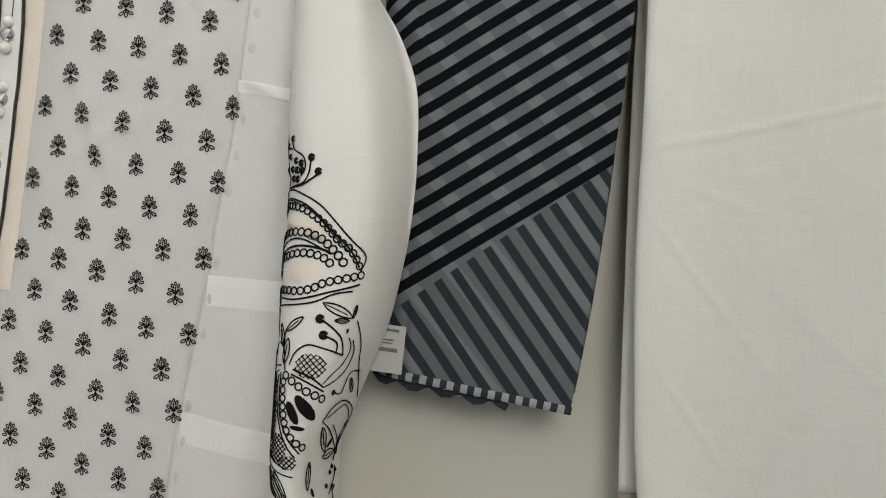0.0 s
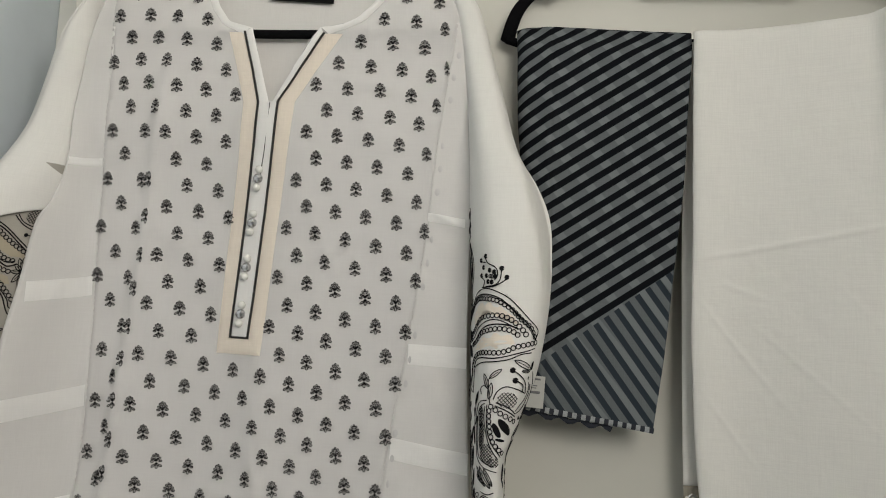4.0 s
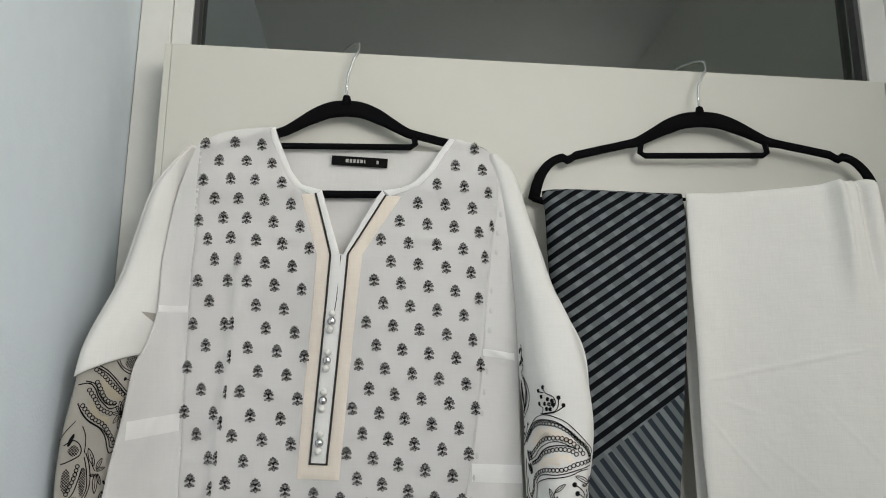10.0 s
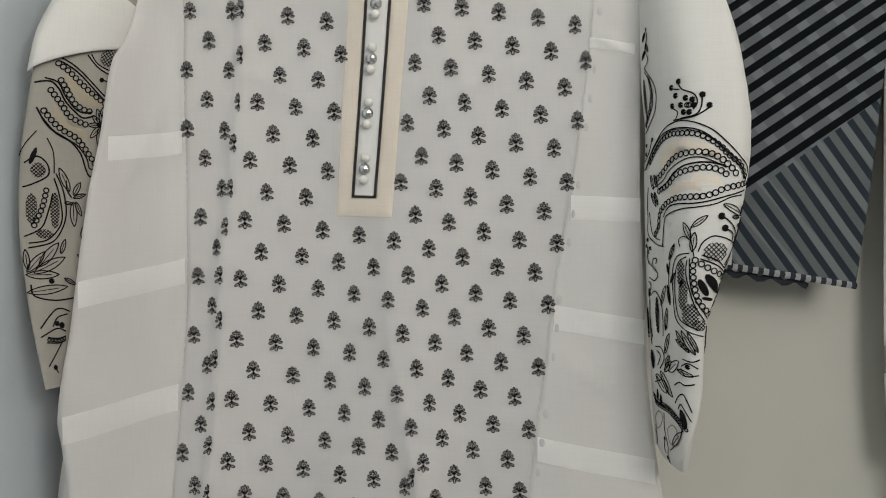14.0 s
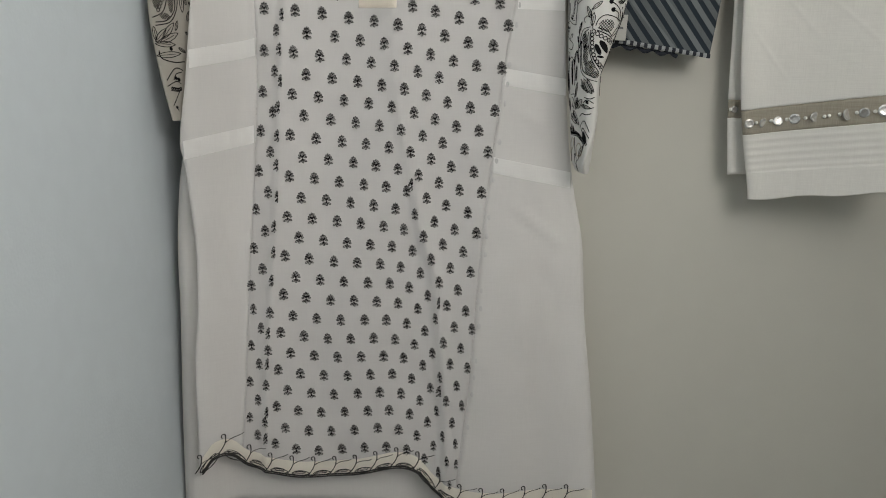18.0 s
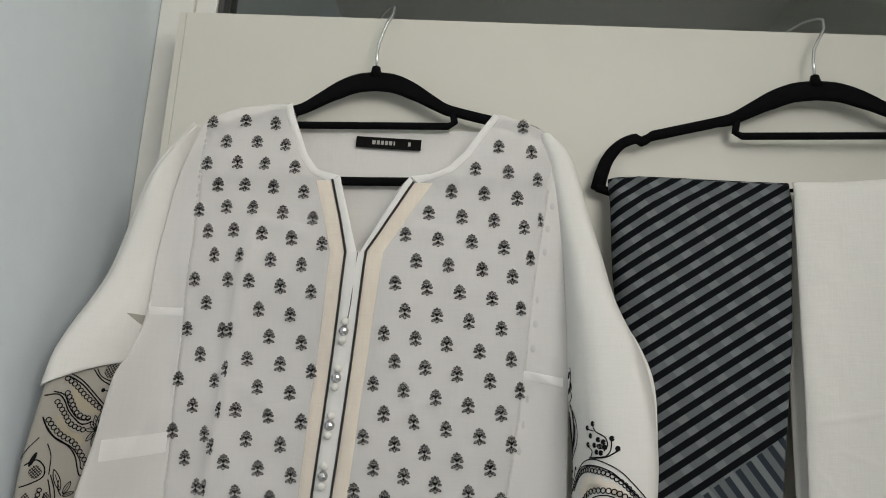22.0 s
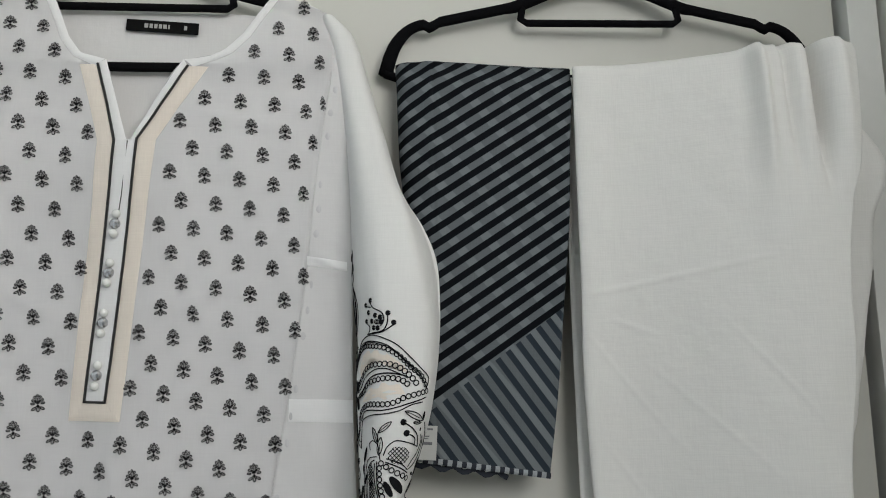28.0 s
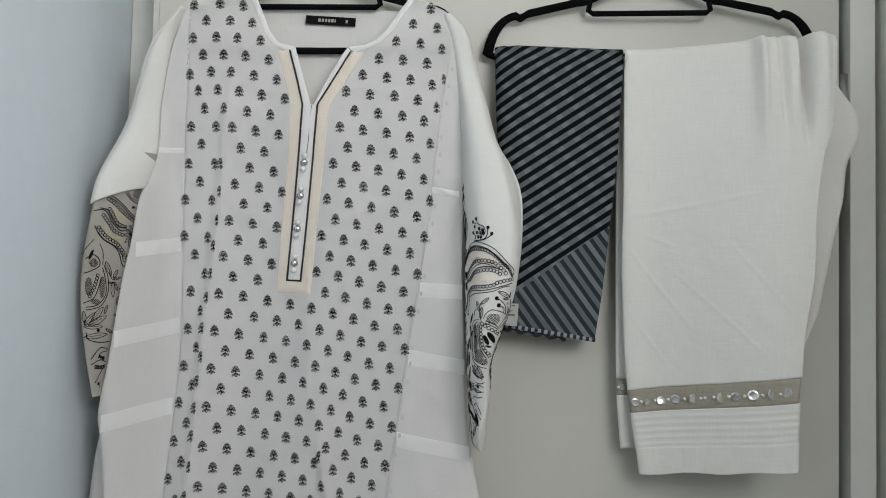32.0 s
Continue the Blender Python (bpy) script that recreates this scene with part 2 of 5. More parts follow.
def box(x0, x1, y0, y1, z0, z1, bevel=0.0, bm=None):
    bm = bm or bmesh.new()
    r = bmesh.ops.create_cube(bm, size=1, matrix=Matrix.Translation(((x0 + x1) / 2, (y0 + y1) / 2, (z0 + z1) / 2)) @ Matrix.Diagonal((x1 - x0, y1 - y0, z1 - z0, 1)))
    if bevel:
        es = list({e for v in r["verts"] for e in v.link_edges})
        bmesh.ops.bevel(bm, geom=es, offset=bevel, segments=2, affect="EDGES", profile=0.7)
    return bm


def curve_of(pts):
    """A smooth function through (z, value) pairs given from low to high z."""
    zs, vs = [p[0] for p in pts], [p[1] for p in pts]

    def f(z):
        if z <= zs[0]:
            return vs[0]
        if z >= zs[-1]:
            return vs[-1]
        i = max(k for k in range(len(zs) - 1) if zs[k] <= z)
        t = (z - zs[i]) / (zs[i + 1] - zs[i])

        def slope(k):
            a, b = max(k - 1, 0), min(k + 1, len(zs) - 1)
            return (vs[b] - vs[a]) / (zs[b] - zs[a])

        h = zs[i + 1] - zs[i]
        t2, t3 = t * t, t * t * t
        return (2 * t3 - 3 * t2 + 1) * vs[i] + (t3 - 2 * t2 + t) * h * slope(i) + (3 * t2 - 2 * t3) * vs[i + 1] + (t3 - t2) * h * slope(i + 1)

    return f


def sheet(zs, left, right, depth, nu=40, uv=False, thick=0.0006, seam=False):
    """A cloth between the edges left(z) and right(z), at y = depth(x, z), doubled to a thin slab."""
    bm = bmesh.new()
    layer = bm.loops.layers.uv.new("UVMap") if uv else None
    grids = []
    for back in (0, 1):
        grid = []
        for z in zs:
            a, b = left(z), right(z)
            row = []
            for i in range(nu + 1):
                x = a + (b - a) * i / nu
                row.append(bm.verts.new((x, depth(x, z) + back * thick, z)))
            grid.append(row)
        grids.append(grid)
    n, m = len(zs) - 1, nu
    f, g = grids
    for j in range(n):
        for i in range(m):
            bm.faces.new((f[j][i], f[j][i + 1], f[j + 1][i + 1], f[j + 1][i]))
            bm.faces.new((g[j][i], g[j + 1][i], g[j + 1][i + 1], g[j][i + 1]))
    for j in range(n):
        bm.faces.new((f[j][0], f[j + 1][0], g[j + 1][0], g[j][0]))
        bm.faces.new((f[j][m], g[j][m], g[j + 1][m], f[j + 1][m]))
    for i in range(m):
        if not seam:
            bm.faces.new((f[0][i], g[0][i], g[0][i + 1], f[0][i + 1]))
        bm.faces.new((f[n][i], f[n][i + 1], g[n][i + 1], g[n][i]))
    if uv:
        for fc in bm.faces:
            for lp in fc.loops:
                lp[layer].uv = (lp.vert.co.x, lp.vert.co.z)
    bm.normal_update()
    return bm


def steps(a, b, n):
    return [a + (b - a) * i / n for i in range(n + 1)]


def tube(path, radius, sides=8, bm=None, closed=False, radii=None):
    """A round tube along a list of points."""
    bm = bm or bmesh.new()
    pts = [Vector(p) for p in path]
    rings = []
    up = Vector((0.13, 0.97, 0.2)).normalized()
    for i, p in enumerate(pts):
        a, b = pts[max(i - 1, 0)], pts[min(i + 1, len(pts) - 1)]
        d = (b - a).normalized()
        s = d.cross(up)
        s = s.normalized() if s.length > 1e-6 else Vector((1, 0, 0))
        t = s.cross(d).normalized()
        r = radii[i] if radii else radius
        rings.append([bm.verts.new(p + r * (math.cos(k * math.tau / sides) * s + math.sin(k * math.tau / sides) * t)) for k in range(sides)])
    for a, b in zip(rings, rings[1:]):
        for k in range(sides):
            bm.faces.new((a[k], a[(k + 1) % sides], b[(k + 1) % sides], b[k]))
    if not closed:
        bm.faces.new(rings[0][::-1])
        bm.faces.new(rings[-1])
    bm.normal_update()
    return bm


def stitch(bm, pts, width, surf, lift=0.0005):
    """A raised thread along flat (x, z) points, laid on a cloth whose front is y = surf(x, z)."""
    n = len(pts)
    rows = []
    for i, (x, z) in enumerate(pts):
        a, b = pts[max(i - 1, 0)], pts[min(i + 1, n - 1)]
        dx, dz = b[0] - a[0], b[1] - a[1]
        k = math.hypot(dx, dz) or 1
        nx, nz = -dz / k * width / 2, dx / k * width / 2
        row = []
        for s, h in ((-1, 0.0), (0, lift), (1, 0.0)):
            px, pz = x + s * nx, z + s * nz
            row.append(bm.verts.new((px, surf(px, pz) - 0.0004 - h, pz)))
        rows.append(row)
    for a, b in zip(rows, rows[1:]):
        for k in (0, 1):
            bm.faces.new((a[k], b[k], b[k + 1], a[k + 1]))


def patch(bm, pts, surf, lift=0.0002):
    """A flat appliqué with an outline of (x, z) points on a cloth."""
    c = (sum(p[0] for p in pts) / len(pts), sum(p[1] for p in pts) / len(pts))
    ring, mid = [], []
    for x, z in pts:
        ring.append(bm.verts.new((x, surf(x, z) - lift, z)))
        mx, mz = (x + c[0]) / 2, (z + c[1]) / 2
        mid.append(bm.verts.new((mx, surf(mx, mz) - lift - 0.0003, mz)))
    v = bm.verts.new((c[0], surf(*c) - lift - 0.0003, c[1]))
    n = len(pts)
    for i in range(n):
        j = (i + 1) % n
        bm.faces.new((ring[i], ring[j], mid[j], mid[i]))
        bm.faces.new((mid[i], mid[j], v))


def arc(cx, cz, rx, rz, a0, a1, n=14, turn=0.0):
    out = []
    c, s = math.cos(radians(turn)), math.sin(radians(turn))
    for i in range(n + 1):
        a = radians(a0 + (a1 - a0) * i / n)
        x, z = rx * math.cos(a), rz * math.sin(a)
        out.append((cx + x * c - z * s, cz + x * s + z * c))
    return out


def bezier(p0, p1, p2, p3, n=14):
    out = []
    for i in range(n + 1):
        t = i / n
        w = ((1 - t) ** 3, 3 * t * (1 - t) ** 2, 3 * t * t * (1 - t), t**3)
        out.append(tuple(sum(k * p[d] for k, p in zip(w, (p0, p1, p2, p3))) for d in (0, 1)))
    return out


# ---- the room ----
XL, XR, ZC, YB = -0.054, 1.003, 2.6, -3.4
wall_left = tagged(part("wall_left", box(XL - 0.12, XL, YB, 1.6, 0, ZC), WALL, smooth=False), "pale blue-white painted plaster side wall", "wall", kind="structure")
bm = box(XR, XR + 0.12, -0.95, 1.6, 0, ZC)
box(XR, XR + 0.12, YB, -2.4, 0, ZC, bm=bm)
box(XR, XR + 0.12, -2.4, -0.95, 0, 1.78, bm=bm)
box(XR, XR + 0.12, -2.4, -0.95, 2.46, ZC, bm=bm)
wall_right = tagged(part("wall_right", bm, WALL_R, smooth=False), "pale painted plaster side wall beside the hinges", "wall", kind="structure")
tagged(part("floor", box(XL - 0.12, XR + 0.12, YB - 0.2, 1.7, -0.1, 0), FLOOR, smooth=False), "brown laminate floor in shade", "floor", kind="structure")
tagged(part("ceiling", box(XL - 0.12, XR + 0.12, YB - 0.2, 1.7, ZC, ZC + 0.1), CEIL, smooth=False), "white painted ceiling", "ceiling", kind="structure")
tagged(part("wall_back", box(XL - 0.12, XR + 0.12, YB - 0.12, YB, 0, ZC), WALL, smooth=False), "painted wall behind the walk", "wall", kind="structure")
tagged(part("wall_hall", box(XL - 0.12, XR + 0.12, 1.6, 1.7, 0, ZC), WALL, smooth=False), "plain wall of the unlit hall beyond", "wall", kind="structure")
# frame round the door and the fanlight
bm = box(XL + 0.001, -0.0125, 0.062, 0.17, 0, ZC - 0.002, 0.002)
box(0.9925, XR - 0.001, 0.062, 0.17, 0, ZC - 0.002, 0.001, bm=bm)
box(-0.0125, 0.9925, 0.072, 0.17, 1.985, 2.035, 0.002, bm=bm)
box(-0.0125, 0.9925, 0.072, 0.17, 2.54, ZC - 0.002, 0.002, bm=bm)
box(0.957, 0.992, 0.014, 0.0845, 0, 2.034, 0.0015, bm=bm)
tagged(part("door_frame", bm, FRAME, smooth=False), "grey painted metal frame round the door and fanlight", "door frame", kind="structure")
win = thing("window_1", "dark fixed glass fanlight over the door, reflecting the ceiling", "window", kind="structure")
bm = box(-0.0120, 0.0135, 0.066, 0.12, 2.036, 2.539, 0.0015)
box(0.9550, 0.9920, 0.066, 0.12, 2.036, 2.539, 0.0015, bm=bm)
part("window_frame", bm, FRAME, win, smooth=False)
bm = box(0.0138, 0.0205, 0.070, 0.115, 2.036, 2.539)
box(0.9480, 0.9548, 0.070, 0.115, 2.036, 2.539, bm=bm)
part("gasket", bm, GASKET, win, "black rubber gasket", smooth=False)
GLASS = bpy.data.materials.new("clear_glass")
GLASS.use_nodes = True
gp = GLASS.node_tree.nodes["Principled BSDF"]
gp.inputs["Transmission Weight"].default_value, gp.inputs["Roughness"].default_value, gp.inputs["IOR"].default_value = 1.0, 0.03, 1.55
gp.inputs["Base Color"].default_value = (0.75, 0.8, 0.75, 1)
part("pane", box(0.0206, 0.9479, 0.087, 0.093, 2.036, 2.539), GLASS, win, smooth=False)
# the leaf of the door
door = thing("door_1", "closed cream-white laminate door with an edge strip, hung with clothes", "door", kind="structure")
door.matrix_world = pose(0, 0, 0, 0, 0, 1.57)
part("leaf", box(0.0085, 0.948, 0.0, 0.04, 0.008, 2.03, 0.0012), DOOR, door, smooth=False)
part("edge_strip", box(0.0, 0.0082, 0.0006, 0.04, 0.008, 2.03, 0.001), DOOR, door, "cream edge strip", smooth=False)
for z in (1.79, 0.3):
    bm = bmesh.new()
    bmesh.ops.create_cone(bm, cap_ends=True, segments=16, radius1=0.006, radius2=0.006, depth=0.09, matrix=Matrix.Translation((0.9545, 0.000, z)))
    part("hinge", bm, STEEL, door, "steel barrel hinge")
# smoke detector and trunking on the ceiling
det = thing("smoke_detector", "round white smoke detector on the ceiling, green light lit", "smoke detector")
bm = bmesh.new()
bmesh.ops.create_cone(bm, cap_ends=True, segments=40, radius1=0.056, radius2=0.058, depth=0.024, matrix=Matrix.Translation((0.180, -0.545, ZC - 0.012)))
part("base", bm, PLASTIC, det)
bm = bmesh.new()
bmesh.ops.create_cone(bm, cap_ends=True, segments=40, radius1=0.046, radius2=0.050, depth=0.036, matrix=Matrix.Translation((0.180, -0.545, ZC - 0.044)))
part("cover", bm, PLASTIC, det)
LED = bpy.data.materials.new("green_light")
LED.use_nodes = True
LED.node_tree.nodes["Principled BSDF"].inputs["Emission Color"].default_value = (0.05, 1, 0.05, 1)
LED.node_tree.nodes["Principled BSDF"].inputs["Emission Strength"].default_value = 120
bm = bmesh.new()
bmesh.ops.create_uvsphere(bm, u_segments=10, v_segments=6, radius=0.004, matrix=Matrix.Translation((0.2240, -0.548, ZC - 0.0625)))
part("indicator", bm, LED, det, "small green light")
tagged(part("cable_trunking", box(XL, 0.134, -0.425, -0.405, ZC - 0.012, ZC, 0.001), PLASTIC, smooth=False), "slim white cable trunking on the ceiling", "trunking", kind="structure")


# ---- hangers ----
def hanger_outline(u):
    """Height of the top edge of a hanger above its lower bar, u: 0 at the middle, 1 at the end."""
    return curve_of([(0.0, 0.115), (0.10, 0.1125), (0.20, 0.1040), (0.30, 0.0905), (0.38, 0.0800), (0.44, 0.0760), (0.60, 0.0680), (0.72, 0.0620), (0.80, 0.0590), (0.87, 0.0525), (0.93, 0.040), (0.97, 0.024), (1.0, 0.002)])(u)


def make_hanger(x0, z0, y0, label, half=0.2145):
    """A slim velvet hanger: arched body with notched shoulders, lower bar, small accessory bar and a wire hook over the door."""
    h = thing("clothes_hanger", label, "hanger", "hangers on the door")
    h.matrix_world = pose(x0, y0, z0)
    t = 0.0036

    def slab(outline_pairs):
        bm = bmesh.new()
        rings = []
        for (ax, az), (bx, bz) in outline_pairs:
            row = []
            for px, pz, w in ((ax, az, 0.35), (ax * 0.85 + bx * 0.15, az * 0.85 + bz * 0.15, 1), (bx * 0.85 + ax * 0.15, bz * 0.85 + az * 0.15, 1), (bx, bz, 0.35)):
                row.append((px, pz, w))
            ring = [bm.verts.new((px, -t * w, pz)) for px, pz, w in row] + [bm.verts.new((px, t * w, pz)) for px, pz, w in row[::-1]]
            rings.append(ring)
        for a, b in zip(rings, rings[1:]):
            for k in range(8):
                bm.faces.new((a[k], b[k], b[(k + 1) % 8], a[(k + 1) % 8]))
        bm.faces.new(rings[0])
        bm.faces.new(rings[-1][::-1])
        bmesh.ops.recalc_face_normals(bm, faces=bm.faces)
        return bm

    pairs = []
    for i in range(-44, 45):
        u = i / 44
        s = abs(u)
        top = hanger_outline(s)
        # notches in the shoulders
        top -= 0.0055 * math.exp(-(((s - 0.765) / 0.020) ** 2))
        thick = 0.0205 if s < 0.18 else 0.0205 + (0.0105 - 0.0205) * min((s - 0.18) / 0.25, 1)
        if s > 0.86:
            thick = 0.0105 + 0.004 * (s - 0.86) / 0.14
        x = half * u
        n = Vector((0.0, 1.0)) if s < 0.8 else Vector((math.copysign(min((s - 0.8) / 0.2, 1) * 0.9, u), 1.0 - 0.6 * (s - 0.8) / 0.2)).normalized()
        pairs.append(((x, top), (x - n.x * thick, top - n.y * thick)))
    part("body", slab(pairs), VELVET, h)
    part("lower_bar", tube([(-half + 0.006, 0, 0.002), (-half + 0.02, 0, -0.003), (0, 0, -0.004), (half - 0.02, 0, -0.003), (half - 0.006, 0, 0.002)], 0.0045, 10), VELVET, h)
    bw = 0.083
    part("accessory_bar", tube([(-bw + 0.002, 0, 0.072), (-bw, 0, 0.060), (-bw + 0.006, 0, 0.0558), (bw - 0.006, 0, 0.0558), (bw, 0, 0.060), (bw - 0.002, 0, 0.072)], 0.0038, 8), VELVET, h)
    bm = bmesh.new()
    bmesh.ops.create_cone(bm, cap_ends=True, segments=20, radius1=0.0068, radius2=0.0042, depth=0.012, matrix=Matrix.Translation((0, 0, 0.1145)))
    part("collar", bm, VELVET, h)
    # wire hook that bends back over the top of the door
    top = 2.03 - z0
    pts = [(0, 0, 0.116), (0, 0, 0.136), (0.002, 0, 0.150), (0.0085, 0, top - 0.018), (0.0145, 0, top - 0.008)]
    for i in range(1, 15):
        a = math.pi * i / 14
        pts.append((-0.0010 + 0.0175 * math.cos(a), 0.004 + 0.0305 * (1 - math.cos(a)), top + 0.0022 + 0.0115 * math.sin(a)))
    pts += [(-0.0186, 0.0652, top - 0.006), (-0.0184, 0.0652, top - 0.014)]
    part("hook", tube(pts, 0.00165, 10), CHROME, h, "bright wire hook")
    return h


hanger_shirt = make_hanger(0.2270, 1.8420, -0.0135, "slim black velvet hanger hooked over the door, carrying the tunic", 0.1960)
hanger_shirt.matrix_world = pose(0.2270, -0.0135, 1.8420, 0, -1.2, 0)
hanger_trousers = make_hanger(0.6760, 1.8490, -0.0030, "slim black velvet hanger hooked over the door, carrying folded clothes", 0.2285)
hanger_trousers.matrix_world = pose(0.6760, -0.0030, 1.8490, 0, -2.0, 0)


# ---- the tunic ----
def wave(x, z, fx, fz, p):
    return noise.noise(Vector((x * fx + p, p * 1.7, z * fz + p * 0.3)))


body_l = curve_of([(0.9, -0.0187), (0.983, -0.0181), (1.088, -0.0173), (1.146, -0.011), (1.258, -0.0112), (1.336, -0.016), (1.356, -0.019), (1.43, -0.008), (1.48, -0.0027), (1.53, 0.0023), (1.577, 0.0085), (1.633, 0.014), (1.652, 0.0205), (1.695, 0.0275), (1.76, 0.0275), (1.83, 0.0375), (1.893, 0.0535)])
panel_l = curve_of([(0.9, 0.024), (0.964, 0.0293), (1.033, 0.0356), (1.138, 0.0419), (1.252, 0.0495), (1.37, 0.057), (1.475, 0.061), (1.5755, 0.0585), (1.696, 0.058), (1.798, 0.0605), (1.867, 0.0595), (1.892, 0.0575)])
panel_r = curve_of([(0.88, 0.3055), (0.965, 0.3133), (1.0425, 0.3214), (1.1175, 0.3272), (1.2034, 0.3327), (1.273, 0.3384), (1.334, 0.3454), (1.3976, 0.3535), (1.44, 0.358), (1.487, 0.3645), (1.538, 0.3724), (1.59, 0.379), (1.642, 0.3849), (1.707, 0.3897), (1.767, 0.396), (1.822, 0.4035), (1.874, 0.4046)])
body_r = curve_of([(0.88, 0.49), (0.923, 0.4862), (1.046, 0.4745), (1.149, 0.4628), (1.24, 0.4568), (1.305, 0.4444), (1.362, 0.4365), (1.4, 0.433), (1.536, 0.426), (1.65, 0.425), (1.79, 0.4225), (1.864, 0.414)])
V_Z = 1.759
neck_l = curve_of([(1.759, 0.2225), (1.8, 0.211), (1.8371, 0.1985), (1.8395, 0.186), (1.843, 0.1765), (1.8604, 0.1643), (1.8867, 0.1532), (1.9156, 0.1421)])
neck_r = curve_of([(1.759, 0.2263), (1.8, 0.2485), (1.8368, 0.2711), (1.8395, 0.29), (1.8468, 0.3066), (1.8636, 0.3221), (1.8859, 0.3359), (1.903, 0.3484)])
shoulder_l = curve_of([(1.7564, 0.0605), (1.894, 0.057), (1.897, 0.0605), (1.9085, 0.0833), (1.9148, 0.1169), (1.9172, 0.1405)])
shoulder_r = curve_of([(1.7625, 0.3955), (1.8208, 0.4035), (1.871, 0.407), (1.8855, 0.399), (1.898, 0.3717), (1.9046, 0.3494)])


def smooth01(t):
    t = min(max(t, 0.0), 1.0)
    return t * t * (3 - 2 * t)


def pleat(x, at, depth, width):
    """A soft pressed fold: the cloth steps forward on one side of a line and falls back slowly on the other."""
    d = (x - at) / width
    return -depth * (math.exp(-d * d * 4) if d < 0 else math.exp(-d * 0.9))


def ridge(x, z, x0, z0, x1, z1, depth, width):
    """A sharp crease that stands proud along a line."""
    dx, dz = x1 - x0, z1 - z0
    k = dx * dx + dz * dz
    t = min(max(((x - x0) * dx + (z - z0) * dz) / k, 0.0), 1.0)
    d = math.hypot(x - x0 - t * dx, z - z0 - t * dz)
    fade = math.sin(math.pi * min(max(t, 0.03), 0.97)) ** 0.5
    return -depth * fade * math.exp(-((d / width) ** 2)) if d < 3 * width else 0.0


CREASES = [(0.368, 1.287, 0.432, 1.238), (0.385, 1.660, 0.418, 1.640), (0.372, 1.40, 0.41, 1.375), (0.10, 1.64, 0.17, 1.60), (0.255, 1.60, 0.33, 1.635), (0.265, 1.66, 0.30, 1.59), (0.005, 1.30, 0.03, 1.16), (0.38, 1.20, 0.40, 1.02), (0.12, 1.79, 0.18, 1.775), (0.27, 1.79, 0.36, 1.77), (0.41, 1.19, 0.43, 1.0), (0.02, 1.53, 0.045, 1.61)]


fold_x = curve_of([(0.93, 0.058), (1.1, 0.068), (1.195, 0.0766), (1.3, 0.0832), (1.4146, 0.0891), (1.4861, 0.0925), (1.5637, 0.1), (1.6548, 0.1062), (1.7046, 0.11), (1.7527, 0.1143), (1.8, 0.12), (1.9, 0.14)])
fold_low = curve_of([(0.95, 0.296), (1.03, 0.293), (1.11, 0.288), (1.19, 0.279), (1.2425, 0.264), (1.3, 0.254), (1.3717, 0.238), (1.447, 0.2276)])


def front(x, z):
    """Depth of the tunic's front: flat on the door by the wall, proud beside the far sleeve and along its free edge."""
    side, up = smooth01((x - 0.15) / 0.23), smooth01((z - 1.64) / 0.12)
    low, top = smooth01((1.42 - z) / 0.32), smooth01((z - 1.82) / 0.09)
    y = -0.0215 - 0.0225 * side - 0.009 * up * (1 - side) - 0.016 * low + 0.010 * top * (1 - 0.4 * side)
    y -= (0.034 + 0.021 * smooth01((z - 1.2) / 0.2)) * smooth01((0.055 - x) / 0.07) * smooth01((1.78 - z) / 0.14)
    # pressed fold beside the wall and drape lines that grow towards the hem
    fall = smooth01((1.75 - z) / 0.55)
    y += smooth01((1.84 - z) / 0.1) * pleat(x, fold_x(z), 0.0055, 0.010)
    y += fall * pleat(x, fold_low(z), 0.009 * fall, 0.016)
    y += 0.0035 * wave(x, z, 9, 3.2, 1.3) * (1 - 0.7 * top) + 0.0020 * wave(x, z, 26, 15, 7.7) + 0.0007 * wave(x, z, 70, 45, 2.7)
    y += fall * 0.0035 * math.sin((x - body_l(z)) * 48 + 2.2 * wave(x, z, 3, 2.4, 4.0))
    for c in CREASES:
        y += ridge(x, z, *c, 0.0022, 0.0045)
    return min(y, -0.0185)


tunic = thing("tunic", "long white cotton tunic with black flower embroidery, on a velvet hanger", "tunic")
HEM = curve_of([(-0.06, 0.93), (-0.0163, 0.9361), (-0.0017, 0.9545), (0.0179, 0.9545), (0.0359, 0.9344), (0.0787, 0.9214), (0.1235, 0.9165), (0.1685, 0.9199), (0.2287, 0.9352), (0.2585, 0.9283), (0.2794, 0.9046), (0.3, 0.894), (0.34, 0.889), (0.5, 0.898)])


def hemmed(left, right, top, depth, nu, nv, thick=0.0006):
    """A cloth from the curved hem up to z = top."""
    bm = bmesh.new()
    grids = []
    for back in (0, 1):
        grid = []
        for j in range(nv + 1):
            row = []
            for i in range(nu + 1):
                w = i / nu
                z = 0.93
                for _ in range(4):
                    x = left(z) + (right(z) - left(z)) * w
                    z = HEM(x) + (top - HEM(x)) * j / nv
                row.append(bm.verts.new((x, depth(x, z) + back * thick, z)))
            grid.append(row)
        grids.append(grid)
    f, g = grids
    for j in range(nv):
        for i in range(nu):
            bm.faces.new((f[j][i], f[j][i + 1], f[j + 1][i + 1], f[j + 1][i]))
            bm.faces.new((g[j][i], g[j + 1][i], g[j + 1][i + 1], g[j][i + 1]))
    for j in range(nv):
        bm.faces.new((f[j][0], f[j + 1][0], g[j + 1][0], g[j][0]))
        bm.faces.new((f[j][nu], g[j][nu], g[j + 1][nu], f[j + 1][nu]))
    for i in range(nu):
        bm.faces.new((f[0][i], g[0][i], g[0][i + 1], f[0][i + 1]))
    bm.normal_update()
    return bm


